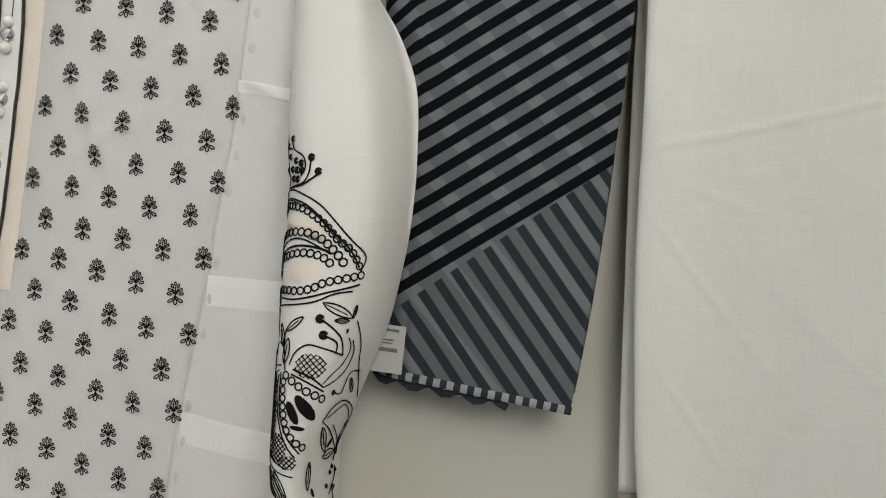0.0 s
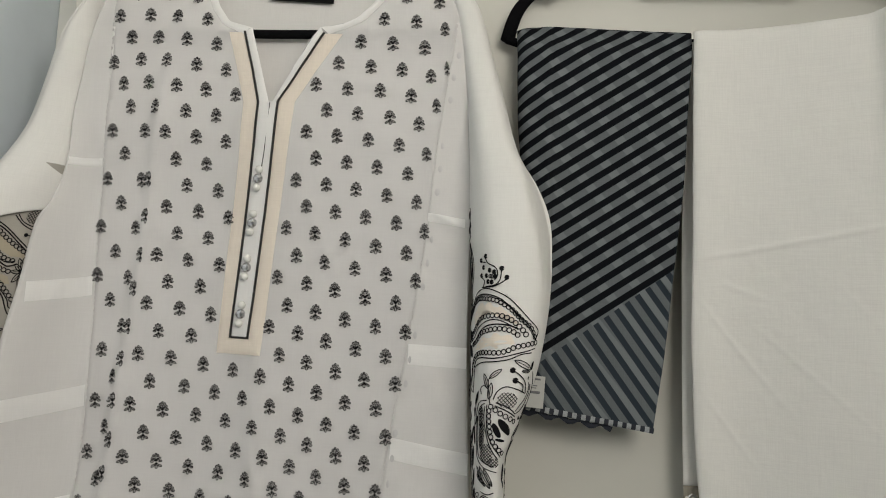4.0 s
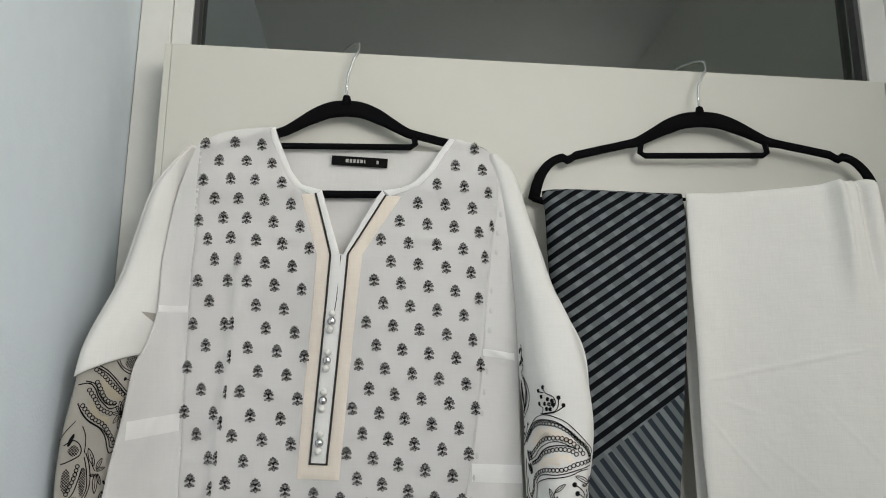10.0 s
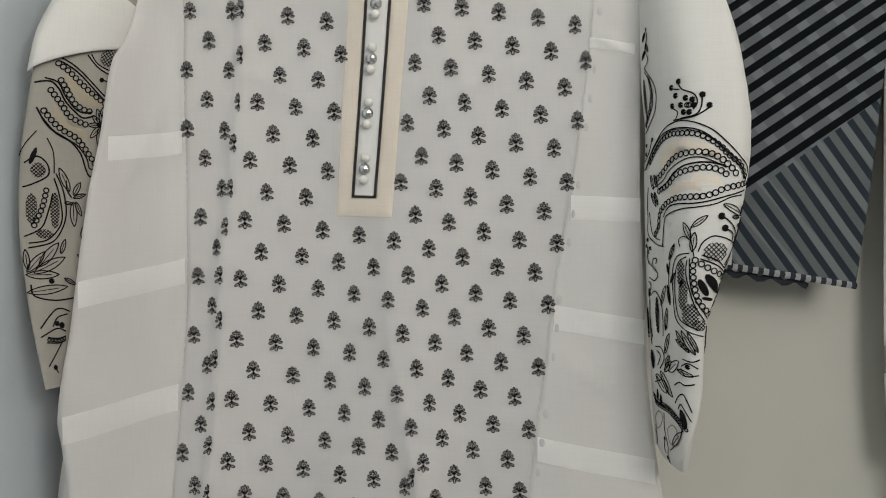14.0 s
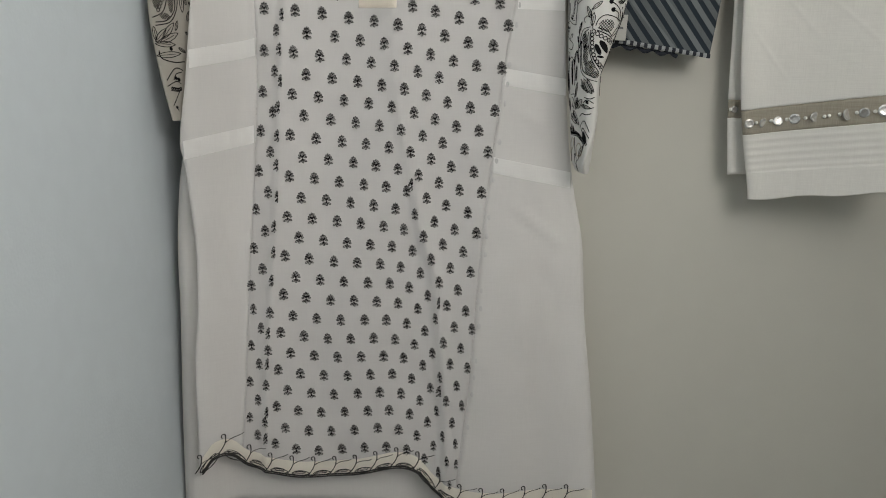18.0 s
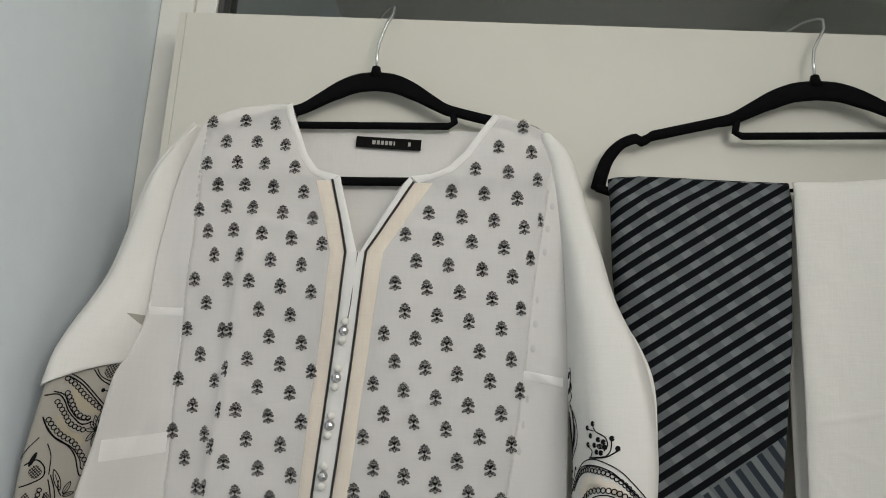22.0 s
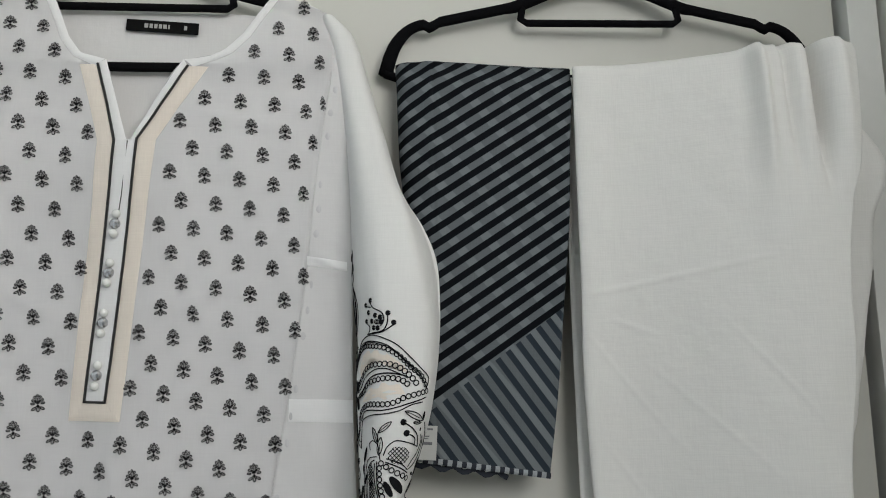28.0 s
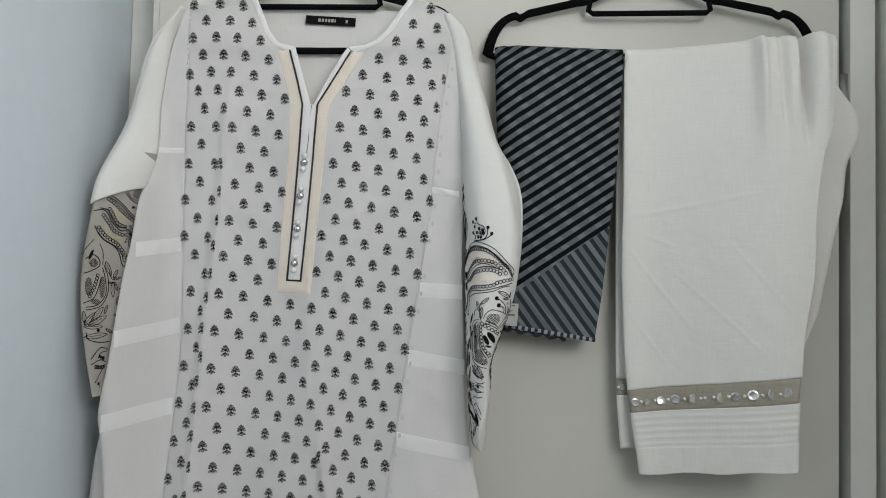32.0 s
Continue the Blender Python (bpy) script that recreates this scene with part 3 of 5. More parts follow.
bm = hemmed(panel_l, panel_r, V_Z, front, 70, 150)
part("front_panel", bm, KZ, tunic, "white cotton panel scattered with black flowers")
bm = sheet(steps(V_Z, 1.894, 26) + steps(1.8955, 1.9170, 10), shoulder_l, neck_l, front, 26, seam=True)
part("front_panel", bm, KZ, tunic)
bm = sheet(steps(V_Z, 1.870, 24) + steps(1.8725, 1.9044, 12), neck_r, shoulder_r, front, 26, seam=True)
part("front_panel", bm, KZ, tunic)
part("side_panel", hemmed(body_l, lambda z: panel_l(z) + 0.0006, 1.892, front, 16, 150), KZ_SIDE, tunic, "plain sheer cotton side panel")
part("side_panel", hemmed(lambda z: panel_r(z) - 0.0006, body_r, 1.866, front, 20, 150), KZ_SIDE, tunic, "plain sheer cotton side panel")


def back_depth(x, z):
    return min(-0.0030, -0.0055 - 0.0025 * math.sin((x + 0.05) * 30 + wave(x, z, 4, 3, 9) * 2) - 0.006 * smooth01((1.2 - z) / 0.3)) - 0.034 * smooth01((0.015 - x) / 0.04) * smooth01((1.42 - z) / 0.12)


back_l = curve_of([(0.86, -0.05), (1.0322, -0.0458), (1.138, -0.0424), (1.2323, -0.0405), (1.3367, -0.0307), (1.42, -0.02), (1.58, 0.01), (1.72, 0.03), (1.88, 0.058), (1.905, 0.125), (1.913, 0.146)])
back_r = curve_of([(0.8468, 0.492), (1.0639, 0.47), (1.3091, 0.438), (1.593, 0.4165), (1.87, 0.402), (1.893, 0.359), (1.902, 0.345)])
part("back_panel", sheet(steps(0.868, 1.886, 90) + steps(1.889, 1.8985, 4), back_l, back_r, lambda x, z: max(back_depth(x, z), -0.0045) if z > 1.80 else back_depth(x, z), 40), KZ_BACK, tunic, "plain white cotton back")


def sleeve(left, right, z0, z1, ycentre, half, seed, n=120, m=48, fold=None, skew=None):
    """A flattened hanging sleeve between two edges, with its front surface as a function."""
    def cy(z):
        return ycentre(z)

    def hd(z):
        return half(z)

    def surf(x, z):
        a, b = left(z), right(z)
        w = min(max((x - a) / max(b - a, 1e-4), 0.0), 1.0)
        bow = (1 - abs(2 * w - 1) ** 3) ** 0.5 if fold else (1 - abs(2 * w - 1) ** 2.4) ** 0.6
        mid = cy(z) + (skew(z) * (0.5 - w) if skew else 0.0)
        if fold:
            d = max(x - fold(z), 0.0)
            return min(mid - hd(z) * bow + 1.3 * d - 0.0025 * math.exp(-d * 400) * bow + 0.0025 * wave(x, z, 22, 9, seed) * bow, mid - 0.0002)
        return mid - hd(z) * bow + (0.004 * wave(x, z, 22, 9, seed) + 0.002 * wave(x, z, 50, 22, seed + 3)) * bow

    def build():
        bm = bmesh.new()
        rings = []
        for j in range(n + 1):
            z = z0 + (z1 - z0) * j / n
            a, b = left(z), right(z)
            ring = []
            for i in range(m):
                w = 0.5 - 0.5 * math.cos(math.pi * i / (m / 2)) if i <= m // 2 else 0.5 - 0.5 * math.cos(math.pi * (m - i) / (m / 2))
                x = a + (b - a) * w
                back = cy(z) + (skew(z) * (0.5 - w) if skew else 0.0)
                y = surf(x, z) if i <= m // 2 else min(back + (back - surf(x, z)) * 0.3, -0.012)
                ring.append(bm.verts.new((x, y, z)))
            rings.append(ring)
        for a, b in zip(rings, rings[1:]):
            for k in range(m):
                bm.faces.new((a[k], a[(k + 1) % m], b[(k + 1) % m], b[k]))
        bm.normal_update()
        return bm

    return surf, build


sr_l = curve_of([(1.327, 0.447), (1.339, 0.4415), (1.3954, 0.437), (1.4352, 0.434), (1.485, 0.4316), (1.5456, 0.4295), (1.578, 0.43), (1.6135, 0.4265), (1.65, 0.424), (1.7038, 0.422), (1.77, 0.4165), (1.8455, 0.404), (1.878, 0.394)])
sr_r = curve_of([(1.327, 0.459), (1.345, 0.4615), (1.391, 0.4635), (1.438, 0.464), (1.456, 0.4705), (1.48, 0.479), (1.508, 0.489), (1.549, 0.4975), (1.576, 0.5005), (1.61, 0.5015), (1.652, 0.4985), (1.684, 0.486), (1.715, 0.4675), (1.765, 0.4535), (1.81, 0.441), (1.866, 0.4235), (1.885, 0.404)])
surf_r, build_r = sleeve(sr_l, sr_r, 1.327, 1.883, lambda z: -0.047 + 0.017 * smooth01((z - 1.62) / 0.24), curve_of([(1.327, 0.048), (1.38, 0.056), (1.44, 0.064), (1.52, 0.066), (1.60, 0.060), (1.66, 0.050), (1.72, 0.036), (1.80, 0.018), (1.88, 0.011)]), 2.1, skew=lambda z: 0.008 * smooth01((1.76 - z) / 0.14), fold=lambda z: 0.492 - 0.20 * max(z - 1.58, 0.0) - 0.25 * max(1.52 - z, 0.0))
sleeve_r = part("sleeve", build_r(), KZ_SLEEVE, tunic, "white sleeve with black paisley embroidery at the cuff")
sl_l = curve_of([(1.38, -0.021), (1.4364, -0.0332), (1.5, -0.042), (1.555, -0.041), (1.612, -0.033), (1.65, -0.029), (1.71, -0.0175), (1.784, -0.003), (1.84, 0.0135), (1.889, 0.05)])
sl_r = curve_of([(1.3962, -0.01), (1.4542, -0.002), (1.5335, 0.008), (1.6089, 0.016), (1.66, 0.0215), (1.7, 0.03), (1.794, 0.037), (1.8676, 0.0423), (1.8897, 0.0549)])
surf_l, build_l = sleeve(sl_l, sl_r, 1.383, 1.690, lambda z: -0.060 + 0.036 * smooth01((z - 1.60) / 0.18), lambda z: 0.014 - 0.004 * smooth01((z - 1.80) / 0.08), 5.4, skew=lambda z: -0.05 * smooth01((1.74 - z) / 0.10))


def wrapper(left, right, surf, z0, z1):
    """Lays flat needlework (s, lift, z) round a sleeve: s runs along the cloth from its left edge."""
    rows = []
    n = int((z1 - z0) / 0.002)
    for z in steps(z0, z1, n):
        a, b = left(z), right(z)
        xs = [a + (b - a) * (0.5 - 0.5 * math.cos(math.pi * i / 90)) for i in range(91)]
        ys = [surf(x, z) for x in xs]
        d = [0.0]
        for i in range(90):
            d.append(d[-1] + math.hypot(xs[i + 1] - xs[i], ys[i + 1] - ys[i]))
        rows.append((np.array(d), np.array(xs), np.array(ys)))

    def at(s, z):
        t = min(max((z - z0) / (z1 - z0) * n, 0.0), n - 1e-6)
        k = int(t)
        t -= k
        out = []
        for d, xs, ys in rows[k:k + 2]:
            out.append((float(np.interp(s, d, xs)), float(np.interp(s, d, ys))))
        (xa, ya), (xb, yb) = out
        return xa + (xb - xa) * t, ya + (yb - ya) * t

    def wrap(bm, lift=0.0):
        for v in bm.verts:
            s, h, z = v.co
            x, y = at(s, z)
            xb, yb = at(s + 0.0012, z)
            xa, ya = at(s - 0.0012, z)
            tx, ty = xb - xa, yb - ya
            k = math.hypot(tx, ty) or 1.0
            h = -h + lift
            v.co = (x + h * ty / k, y - h * tx / k, z)
        bm.normal_update()

    return wrap


sleeve_l = part("sleeve", build_l(), KZ_SHADED, tunic, "sleeve underside, its white greyed for shade, with black paisley embroidery")

# ---- striped cloth ----
striped_cloth = thing("striped_dupatta", "folded grey and black diagonally striped cotton cloth on the hanger", "scarf")
st_l = curve_of([(1.47, 0.4735), (1.4841, 0.4745), (1.5427, 0.4765), (1.6, 0.4762), (1.717, 0.4705), (1.754, 0.4672), (1.8535, 0.4638)])
st_r = curve_of([(1.46, 0.5995), (1.5294, 0.6096), (1.609, 0.6178), (1.6963, 0.6262), (1.7854, 0.6306), (1.845, 0.6357)])


def st_depth(x, z):
    k = smooth01((1.847 - z) / 0.03)
    return -0.0215 - 0.012 * k + 0.014 * math.exp(-max(x - st_l(z), 0.0) / 0.005) - 0.004 * math.sin((x - 0.455) * 26) + 0.003 * wave(x, z, 12, 5, 3.3) - 0.004 * math.exp(-(((x - 0.497) / 0.008) ** 2)) + 0.0022 * math.exp(-abs(x - 0.4985) / 0.0016) + 0.0010 * wave(x, z, 35, 12, 1.1)


def skewed(left, right, zl, zr, top, depth, nu, nv, uv=True, thick=0.0016):
    """A hanging cloth whose lower edge falls from zl at its left to zr at its right, folded over a bar at the top."""
    bm = bmesh.new()
    layer = bm.loops.layers.uv.new("UVMap")
    grids = []
    for back in (0, 1):
        grid = []
        for j in range(nv + 1):
            row = []
            for i in range(nu + 1):
                w = i / nu
                zb = zl + (zr - zl) * w
                z = zb + (top - zb) * j / nv
                x = left(z) + (right(z) - left(z)) * w
                row.append(bm.verts.new((x, depth(x, z) + back * thick, z)))
            grid.append(row)
        grids.append(grid)
    f, g = grids
    for j in range(nv):
        for i in range(nu):
            bm.faces.new((f[j][i], f[j][i + 1], f[j + 1][i + 1], f[j + 1][i]))
            bm.faces.new((g[j][i], g[j + 1][i], g[j + 1][i + 1], g[j][i + 1]))
        bm.faces.new((f[j][0], f[j + 1][0], g[j + 1][0], g[j][0]))
        bm.faces.new((f[j][nu], g[j][nu], g[j + 1][nu], f[j + 1][nu]))
    for i in range(nu):
        bm.faces.new((f[0][i], g[0][i], g[0][i + 1], f[0][i + 1]))
        bm.faces.new((f[nv][i], f[nv][i + 1], g[nv][i + 1], g[nv][i]))
    for fc in bm.faces:
        for lp in fc.loops:
            lp[layer].uv = (lp.vert.co.x, lp.vert.co.z)
    bm.normal_update()
    return bm


part("front_layer", skewed(st_l, st_r, 1.480, 1.4615, 1.8475, st_depth, 110, 90), STRIPED, striped_cloth)

# ---- white trousers ----
trousers = thing("trousers", "folded white cotton trousers with a sequined net band, over a hanger", "trousers")
tr_l = curve_of([(1.29, 0.659), (1.32, 0.655), (1.37, 0.647), (1.4, 0.643), (1.45, 0.6385), (1.537, 0.6345), (1.6, 0.634), (1.6211, 0.6345), (1.73, 0.634), (1.8, 0.634), (1.855, 0.6345)])
tr_r = curve_of([(1.3, 0.833), (1.3147, 0.833), (1.3966, 0.836), (1.428, 0.8385), (1.485, 0.8435), (1.55, 0.8545), (1.62, 0.857), (1.7, 0.865), (1.735, 0.874), (1.79, 0.877), (1.86, 0.879)])


TR_CREASES = [(0.635, 1.6215, 0.805, 1.655), (0.634, 1.592, 0.72, 1.48), (0.642, 1.502, 0.69, 1.435), (0.69, 1.56, 0.80, 1.45), (0.66, 1.60, 0.70, 1.585), (0.75, 1.60, 0.83, 1.50)]


def tr_depth(x, z):
    k = smooth01((1.866 - z) / 0.03)
    u = (x - 0.63) / 0.24
    y = -0.0225 - 0.0145 * k + 0.004 * math.exp(-max(x - tr_l(z), 0.0) / 0.004) * k - 0.006 * math.sin(math.pi * min(max(u, 0), 1)) * k
    y -= 0.060 * smooth01((x - 0.66) / 0.18)
    y += 0.0030 * wave(x, z, 8, 4, 6.1) + 0.0010 * wave(x + z * 0.5, z, 30, 18, 2.2)
    # gathers that fan out from the bar
    high = smooth01((z - 1.60) / 0.22)
    y -= 0.006 * high * smooth01((x - 0.775) / 0.02)
    lean = 0.10 * (1.86 - z)
    for at, deep, wide in ((0.787, 0.005, 0.006), (0.812, -0.005, 0.005), (0.838, -0.012, 0.0055), (0.858, 0.005, 0.011)):
        y -= 2.1 * deep * smooth01((z - 1.68) / 0.13) * math.exp(-(((x - at - lean * 0.6) / wide) ** 2))
    for c in TR_CREASES:
        y += ridge(x, z, *c, 0.0012 if c[3] > c[1] else 0.0005, 0.0018)
    q = z - (x - 0.65) * 0.13
    if q < 1.370:
        # stitched pin tucks above the turned hem
        if q > 1.325:
            y -= 0.0005 * abs(math.sin((q - 1.325) * math.pi / 0.0085)) ** 3
        else:
            y -= 0.0012 + 0.0012 * wave(x, z, 55, 6, 8.2)
    return y


def tr_back(x, z):
    k = smooth01((1.866 - z) / 0.03)
    return -0.0085 - 0.006 * k + 0.002 * wave(x, z, 10, 5, 1.9) - 0.030 * smooth01((x - 0.80) / 0.09) + 0.003 * math.sin((z - 1.3) * 40) * smooth01((x - 0.87) / 0.04)


def between(left, right, zlo, zhi, top, depth, nu, nv, thick=0.0016):
    """A cloth whose upper and lower edges are functions of x."""
    bm = bmesh.new()
    grids = []
    for back in (0, 1):
        grid = []
        for j in range(nv + 1):
            row = []
            for i in range(nu + 1):
                z = 1.5
                for _ in range(4):
                    x = left(z) + (right(z) - left(z)) * i / nu
                    z = zlo(x) + (zhi(x) - zlo(x)) * j / nv
                row.append(bm.verts.new((x, depth(x, z) + back * thick, z)))
            grid.append(row)
        grids.append(grid)
    f, g = grids
    for j in range(nv):
        for i in range(nu):
            bm.faces.new((f[j][i], f[j][i + 1], f[j + 1][i + 1], f[j + 1][i]))
            bm.faces.new((g[j][i], g[j + 1][i], g[j + 1][i + 1], g[j][i + 1]))
        bm.faces.new((f[j][0], f[j + 1][0], g[j + 1][0], g[j][0]))
        bm.faces.new((f[j][nu], g[j][nu], g[j + 1][nu], f[j + 1][nu]))
    for i in range(nu):
        bm.faces.new((f[0][i], g[0][i], g[0][i + 1], f[0][i + 1]))
        bm.faces.new((f[nv][i], f[nv][i + 1], g[nv][i + 1], g[nv][i]))
    bm.normal_update()
    return bm


BAND_HI, BAND_LO = lambda x: 1.3993 + (x - 0.6419) * 0.146, lambda x: 1.3699 + (x - 0.6459) * 0.1405
TR_TOP = curve_of([(0.62, 1.845), (0.70, 1.846), (0.76, 1.8455), (0.79, 1.847), (0.80, 1.846), (0.815, 1.849), (0.83, 1.846), (0.845, 1.850), (0.875, 1.850), (0.89, 1.849)])
TR_HEM = lambda x: 1.2929 + (x - 0.6584) * 0.125 + 0.0012 * math.sin(x * 90)
part("front_leg", between(tr_l, tr_r, lambda x: BAND_HI(x) - 0.0002, TR_TOP, 0, tr_depth, 130, 190), TROUSER, trousers)
part("net_band", between(tr_l, lambda z: tr_r(z) - 0.001, BAND_LO, BAND_HI, 0, lambda x, z: tr_depth(x, z) + 0.0006, 60, 8, 0.0005), MESHBAND, trousers, "taupe net band sewn with sequins")
part("hem_panel", between(tr_l, tr_r, TR_HEM, lambda x: BAND_LO(x) + 0.0002, 0, tr_depth, 70, 60), TROUSER, trousers, "pin-tucked white hem")
bk_l = curve_of([(1.3, 0.641), (1.3212, 0.6391), (1.4, 0.6329), (1.537, 0.6304), (1.7, 0.63), (1.85, 0.636)])
bk_r = curve_of([(1.32, 0.85), (1.44, 0.862), (1.48, 0.875), (1.505, 0.885), (1.54, 0.891), (1.6, 0.903), (1.65, 0.9175), (1.7, 0.922), (1.73, 0.935), (1.76, 0.9364), (1.8, 0.912), (1.82, 0.902), (1.855, 0.893)])
part("back_leg", between(bk_l, bk_r, lambda x: 1.412, lambda x: TR_TOP(x) - 0.004, 0, tr_back, 50, 70), TROUSER, trousers)
part("net_band", between(bk_l, bk_r, lambda x: 1.390, lambda x: 1.4122, 0, lambda x, z: tr_back(x, z) + 0.0006, 20, 6, 0.0005), MESHBAND, trousers, "taupe net band sewn with sequins")
part("hem_panel", between(bk_l, bk_r, lambda x: 1.320 + 0.0015 * math.sin(x * 60), lambda x: 1.3902, 0, tr_back, 30, 14), TROUSER, trousers)


def ball(x, y, z, r, squash=1.0, bm=None, u=12, v=8):
    bm = bm or bmesh.new()
    bmesh.ops.create_uvsphere(bm, u_segments=u, v_segments=v, radius=r, matrix=Matrix.Translation((x, y, z)) @ Matrix.Diagonal((1, squash, 1, 1)))
    return bm


def disc(r, cut=8):
    """A thin faceted sequin with a raised middle."""
    bm = bmesh.new()
    rings = [[bm.verts.new((k * r * math.cos(i * math.tau / 16), -h, k * r * math.sin(i * math.tau / 16))) for i in range(16)] for k, h in ((1.0, 0.0), (0.97, 0.0005), (0.72, 0.0010), (0.35, 0.0007))]
    for a, b in zip(rings, rings[1:]):
        for i in range(16):
            bm.faces.new((a[i], a[(i + 1) % 16], b[(i + 1) % 16], b[i]))
    bm.faces.new(rings[-1])
    bm.normal_update()
    return bm


# sequins and pearls along the net band
SEQ = [(0.652, 0.0047), (0.667, 0.0047), (0.6836, 0.0048), (0.7, 0.0052), (0.719, 0.0048), (0.7491, 0.0056), (0.7646, 0.005), (0.783, 0.0057), (0.803, 0.0057), (0.8201, 0.0056)]
band_mid = lambda x: (BAND_HI(x) + BAND_LO(x)) / 2 - 0.002 + 0.0005 * math.sin(x * 300)
for n, (x, r) in enumerate(SEQ):
    z = band_mid(x)
    ob = part("sequin", disc(r * 1.22), SEQUIN, trousers, smooth=False)
    ob.matrix_world = Matrix.Translation((x, tr_depth(x, z) - 0.0005, z)) @ Euler((0.25 * math.sin(n * 2.3), 0.0, 0.5 * math.sin(n * 1.7))).to_matrix().to_4x4()
for x in (0.6595, 0.6759, 0.6919, 0.71, 0.728, 0.7323, 0.7418, 0.7572, 0.7737, 0.7929, 0.8123):
    z = band_mid(x) + 0.0005
    part("pearl", ball(x, tr_depth(x, z) - 0.0016, z, 0.0022, bm=None), PEARL, trousers)
part("sequin", disc(0.0046), SEQUIN, trousers, smooth=False).matrix_world = pose(0.6405, tr_back(0.6405, 1.4005) - 0.001, 1.4005)
part("pearl", ball(0.6352, tr_back(0.6352, 1.4005) - 0.0018, 1.4005, 0.0022), PEARL, trousers)


# ---- striped cloth: hem, tag and the layer behind ----
def st_hem(x):
    return 1.480 - 0.0185 * (x - 0.4735) / 0.126


bmd, bml = bmesh.new(), bmesh.new()
for i in range(30):
    x0 = 0.4745 + i * 0.0042
    pts = [(x0 + k * 0.0042 / 3, st_hem(x0 + k * 0.0042 / 3) + 0.0008) for k in range(4)]
    stitch(bmd if i % 2 else bml, pts, 0.0052, st_depth, 0.0012)
DARKEDGE = material("dark_hem", (0.018, 0.022, 0.033), 0.85, grain=0.3, scale=700, bump=0.2)
PALEEDGE = material("pale_hem", (0.33, 0.35, 0.36), 0.85, grain=0.25, scale=700, bump=0.2)
part("hem_edge", bmd, DARKEDGE, striped_cloth, "dark checks of the rolled hem")
part("hem_edge", bml, PALEEDGE, striped_cloth, "pale checks of the rolled hem")
st_back = lambda x, z: -0.0055 + 0.002 * wave(x, z, 14, 6, 4.4)
part("back_layer", skewed(lambda z: st_l(z) + 0.004, lambda z: st_r(z) + 0.0035 * smooth01((1.70 - z) / 0.1) - 0.001, 1.478, 1.469, 1.845, st_back, 20, 40), STRIPED, striped_cloth)
bm = bmesh.new()
stitch(bm, [(0.47 + i * 0.004, st_hem(0.47 + i * 0.004) - 0.0035 + 0.0022 * math.sin(i * 1.3)) for i in range(24)], 0.005, lambda x, z: st_depth(x, z) + 0.004, 0.001)
part("hem_edge", bm, DARKEDGE, striped_cloth, "dark rolled hem of the layer behind")
# the fold over the bar
bm = bmesh.new()
rows = []
for i in range(31):
    x = st_l(1.8475) + (st_r(1.8475) - st_l(1.8475)) * i / 30
    a = Vector((x, st_depth(x, 1.8475), 1.8475))
    rows.append([bm.verts.new((x, a.y + (-0.006 - a.y) * t, 1.8475 + 0.0035 * math.sin(math.pi * t))) for t in (0, 0.15, 0.35, 0.6, 0.85, 1)])
lay = bm.loops.layers.uv.new("UVMap")
for a, b in zip(rows, rows[1:]):
    for k in range(5):
        f = bm.faces.new((a[k], b[k], b[k + 1], a[k + 1]))
        for lp in f.loops:
            lp[lay].uv = (lp.vert.co.x, 1.8475 + (lp.vert.co.y + 0.028))
part("top_fold", bm, STRIPED, striped_cloth)
tag = part("care_tag", box(-0.0115, 0.0115, -0.0004, 0.0004, -0.0145, 0.0145, 0.0003), PAPER, striped_cloth, "small white care tag with grey print", smooth=False)
tag.matrix_world = pose(0.4870, -0.0425, 1.4935, 0, 3, -6)
for k, (z, w, h) in enumerate(((0.0115, 0.0075, 0.0016), (0.0055, 0.0060, 0.0010), (-0.0005, 0.0075, 0.0024), (0.0035, 0.0050, 0.0008))):
    part("print_line", box(-w, w * (0.8 if k % 2 else 1), -0.0007, -0.0004, z - h / 2, z + h / 2), INK, tag, "grey printed bar", smooth=False)


# ---- trims of the tunic ----
def along(pts, n):
    """n + 1 points at even steps along a polyline."""
    d = [0.0]
    for a, b in zip(pts, pts[1:]):
        d.append(d[-1] + math.hypot(b[0] - a[0], b[1] - a[1]))
    out = []
    for i in range(n + 1):
        s = d[-1] * i / n
        k = max(j for j in range(len(d)) if d[j] <= s + 1e-9)
        k = min(k, len(pts) - 2)
        t = (s - d[k]) / (d[k + 1] - d[k])
        out.append((pts[k][0] + (pts[k + 1][0] - pts[k][0]) * t, pts[k][1] + (pts[k + 1][1] - pts[k][1]) * t))
    return out


def band(bm, pl, pr, surf, lift, n=60, m=6, ripple=0.0):
    """A strip of cloth between two flat outlines, laid on a surface."""
    a, b = along(pl, n), along(pr, n)
    rows = []
    for i in range(n + 1):
        row = []
        for k in range(m + 1):
            x, z = a[i][0] + (b[i][0] - a[i][0]) * k / m, a[i][1] + (b[i][1] - a[i][1]) * k / m
            edge = math.sin(math.pi * k / m) ** 0.4 if 0 < k < m else 0.0
            row.append(bm.verts.new((x, surf(x, z) - lift * (0.25 + 0.75 * edge) - ripple * wave(x, z, 70, 70, 3.0), z)))
        rows.append(row)
    for p, q in zip(rows, rows[1:]):
        for k in range(m):
            bm.faces.new((p[k], q[k], q[k + 1], p[k + 1]))
    bmesh.ops.recalc_face_normals(bm, faces=bm.faces)


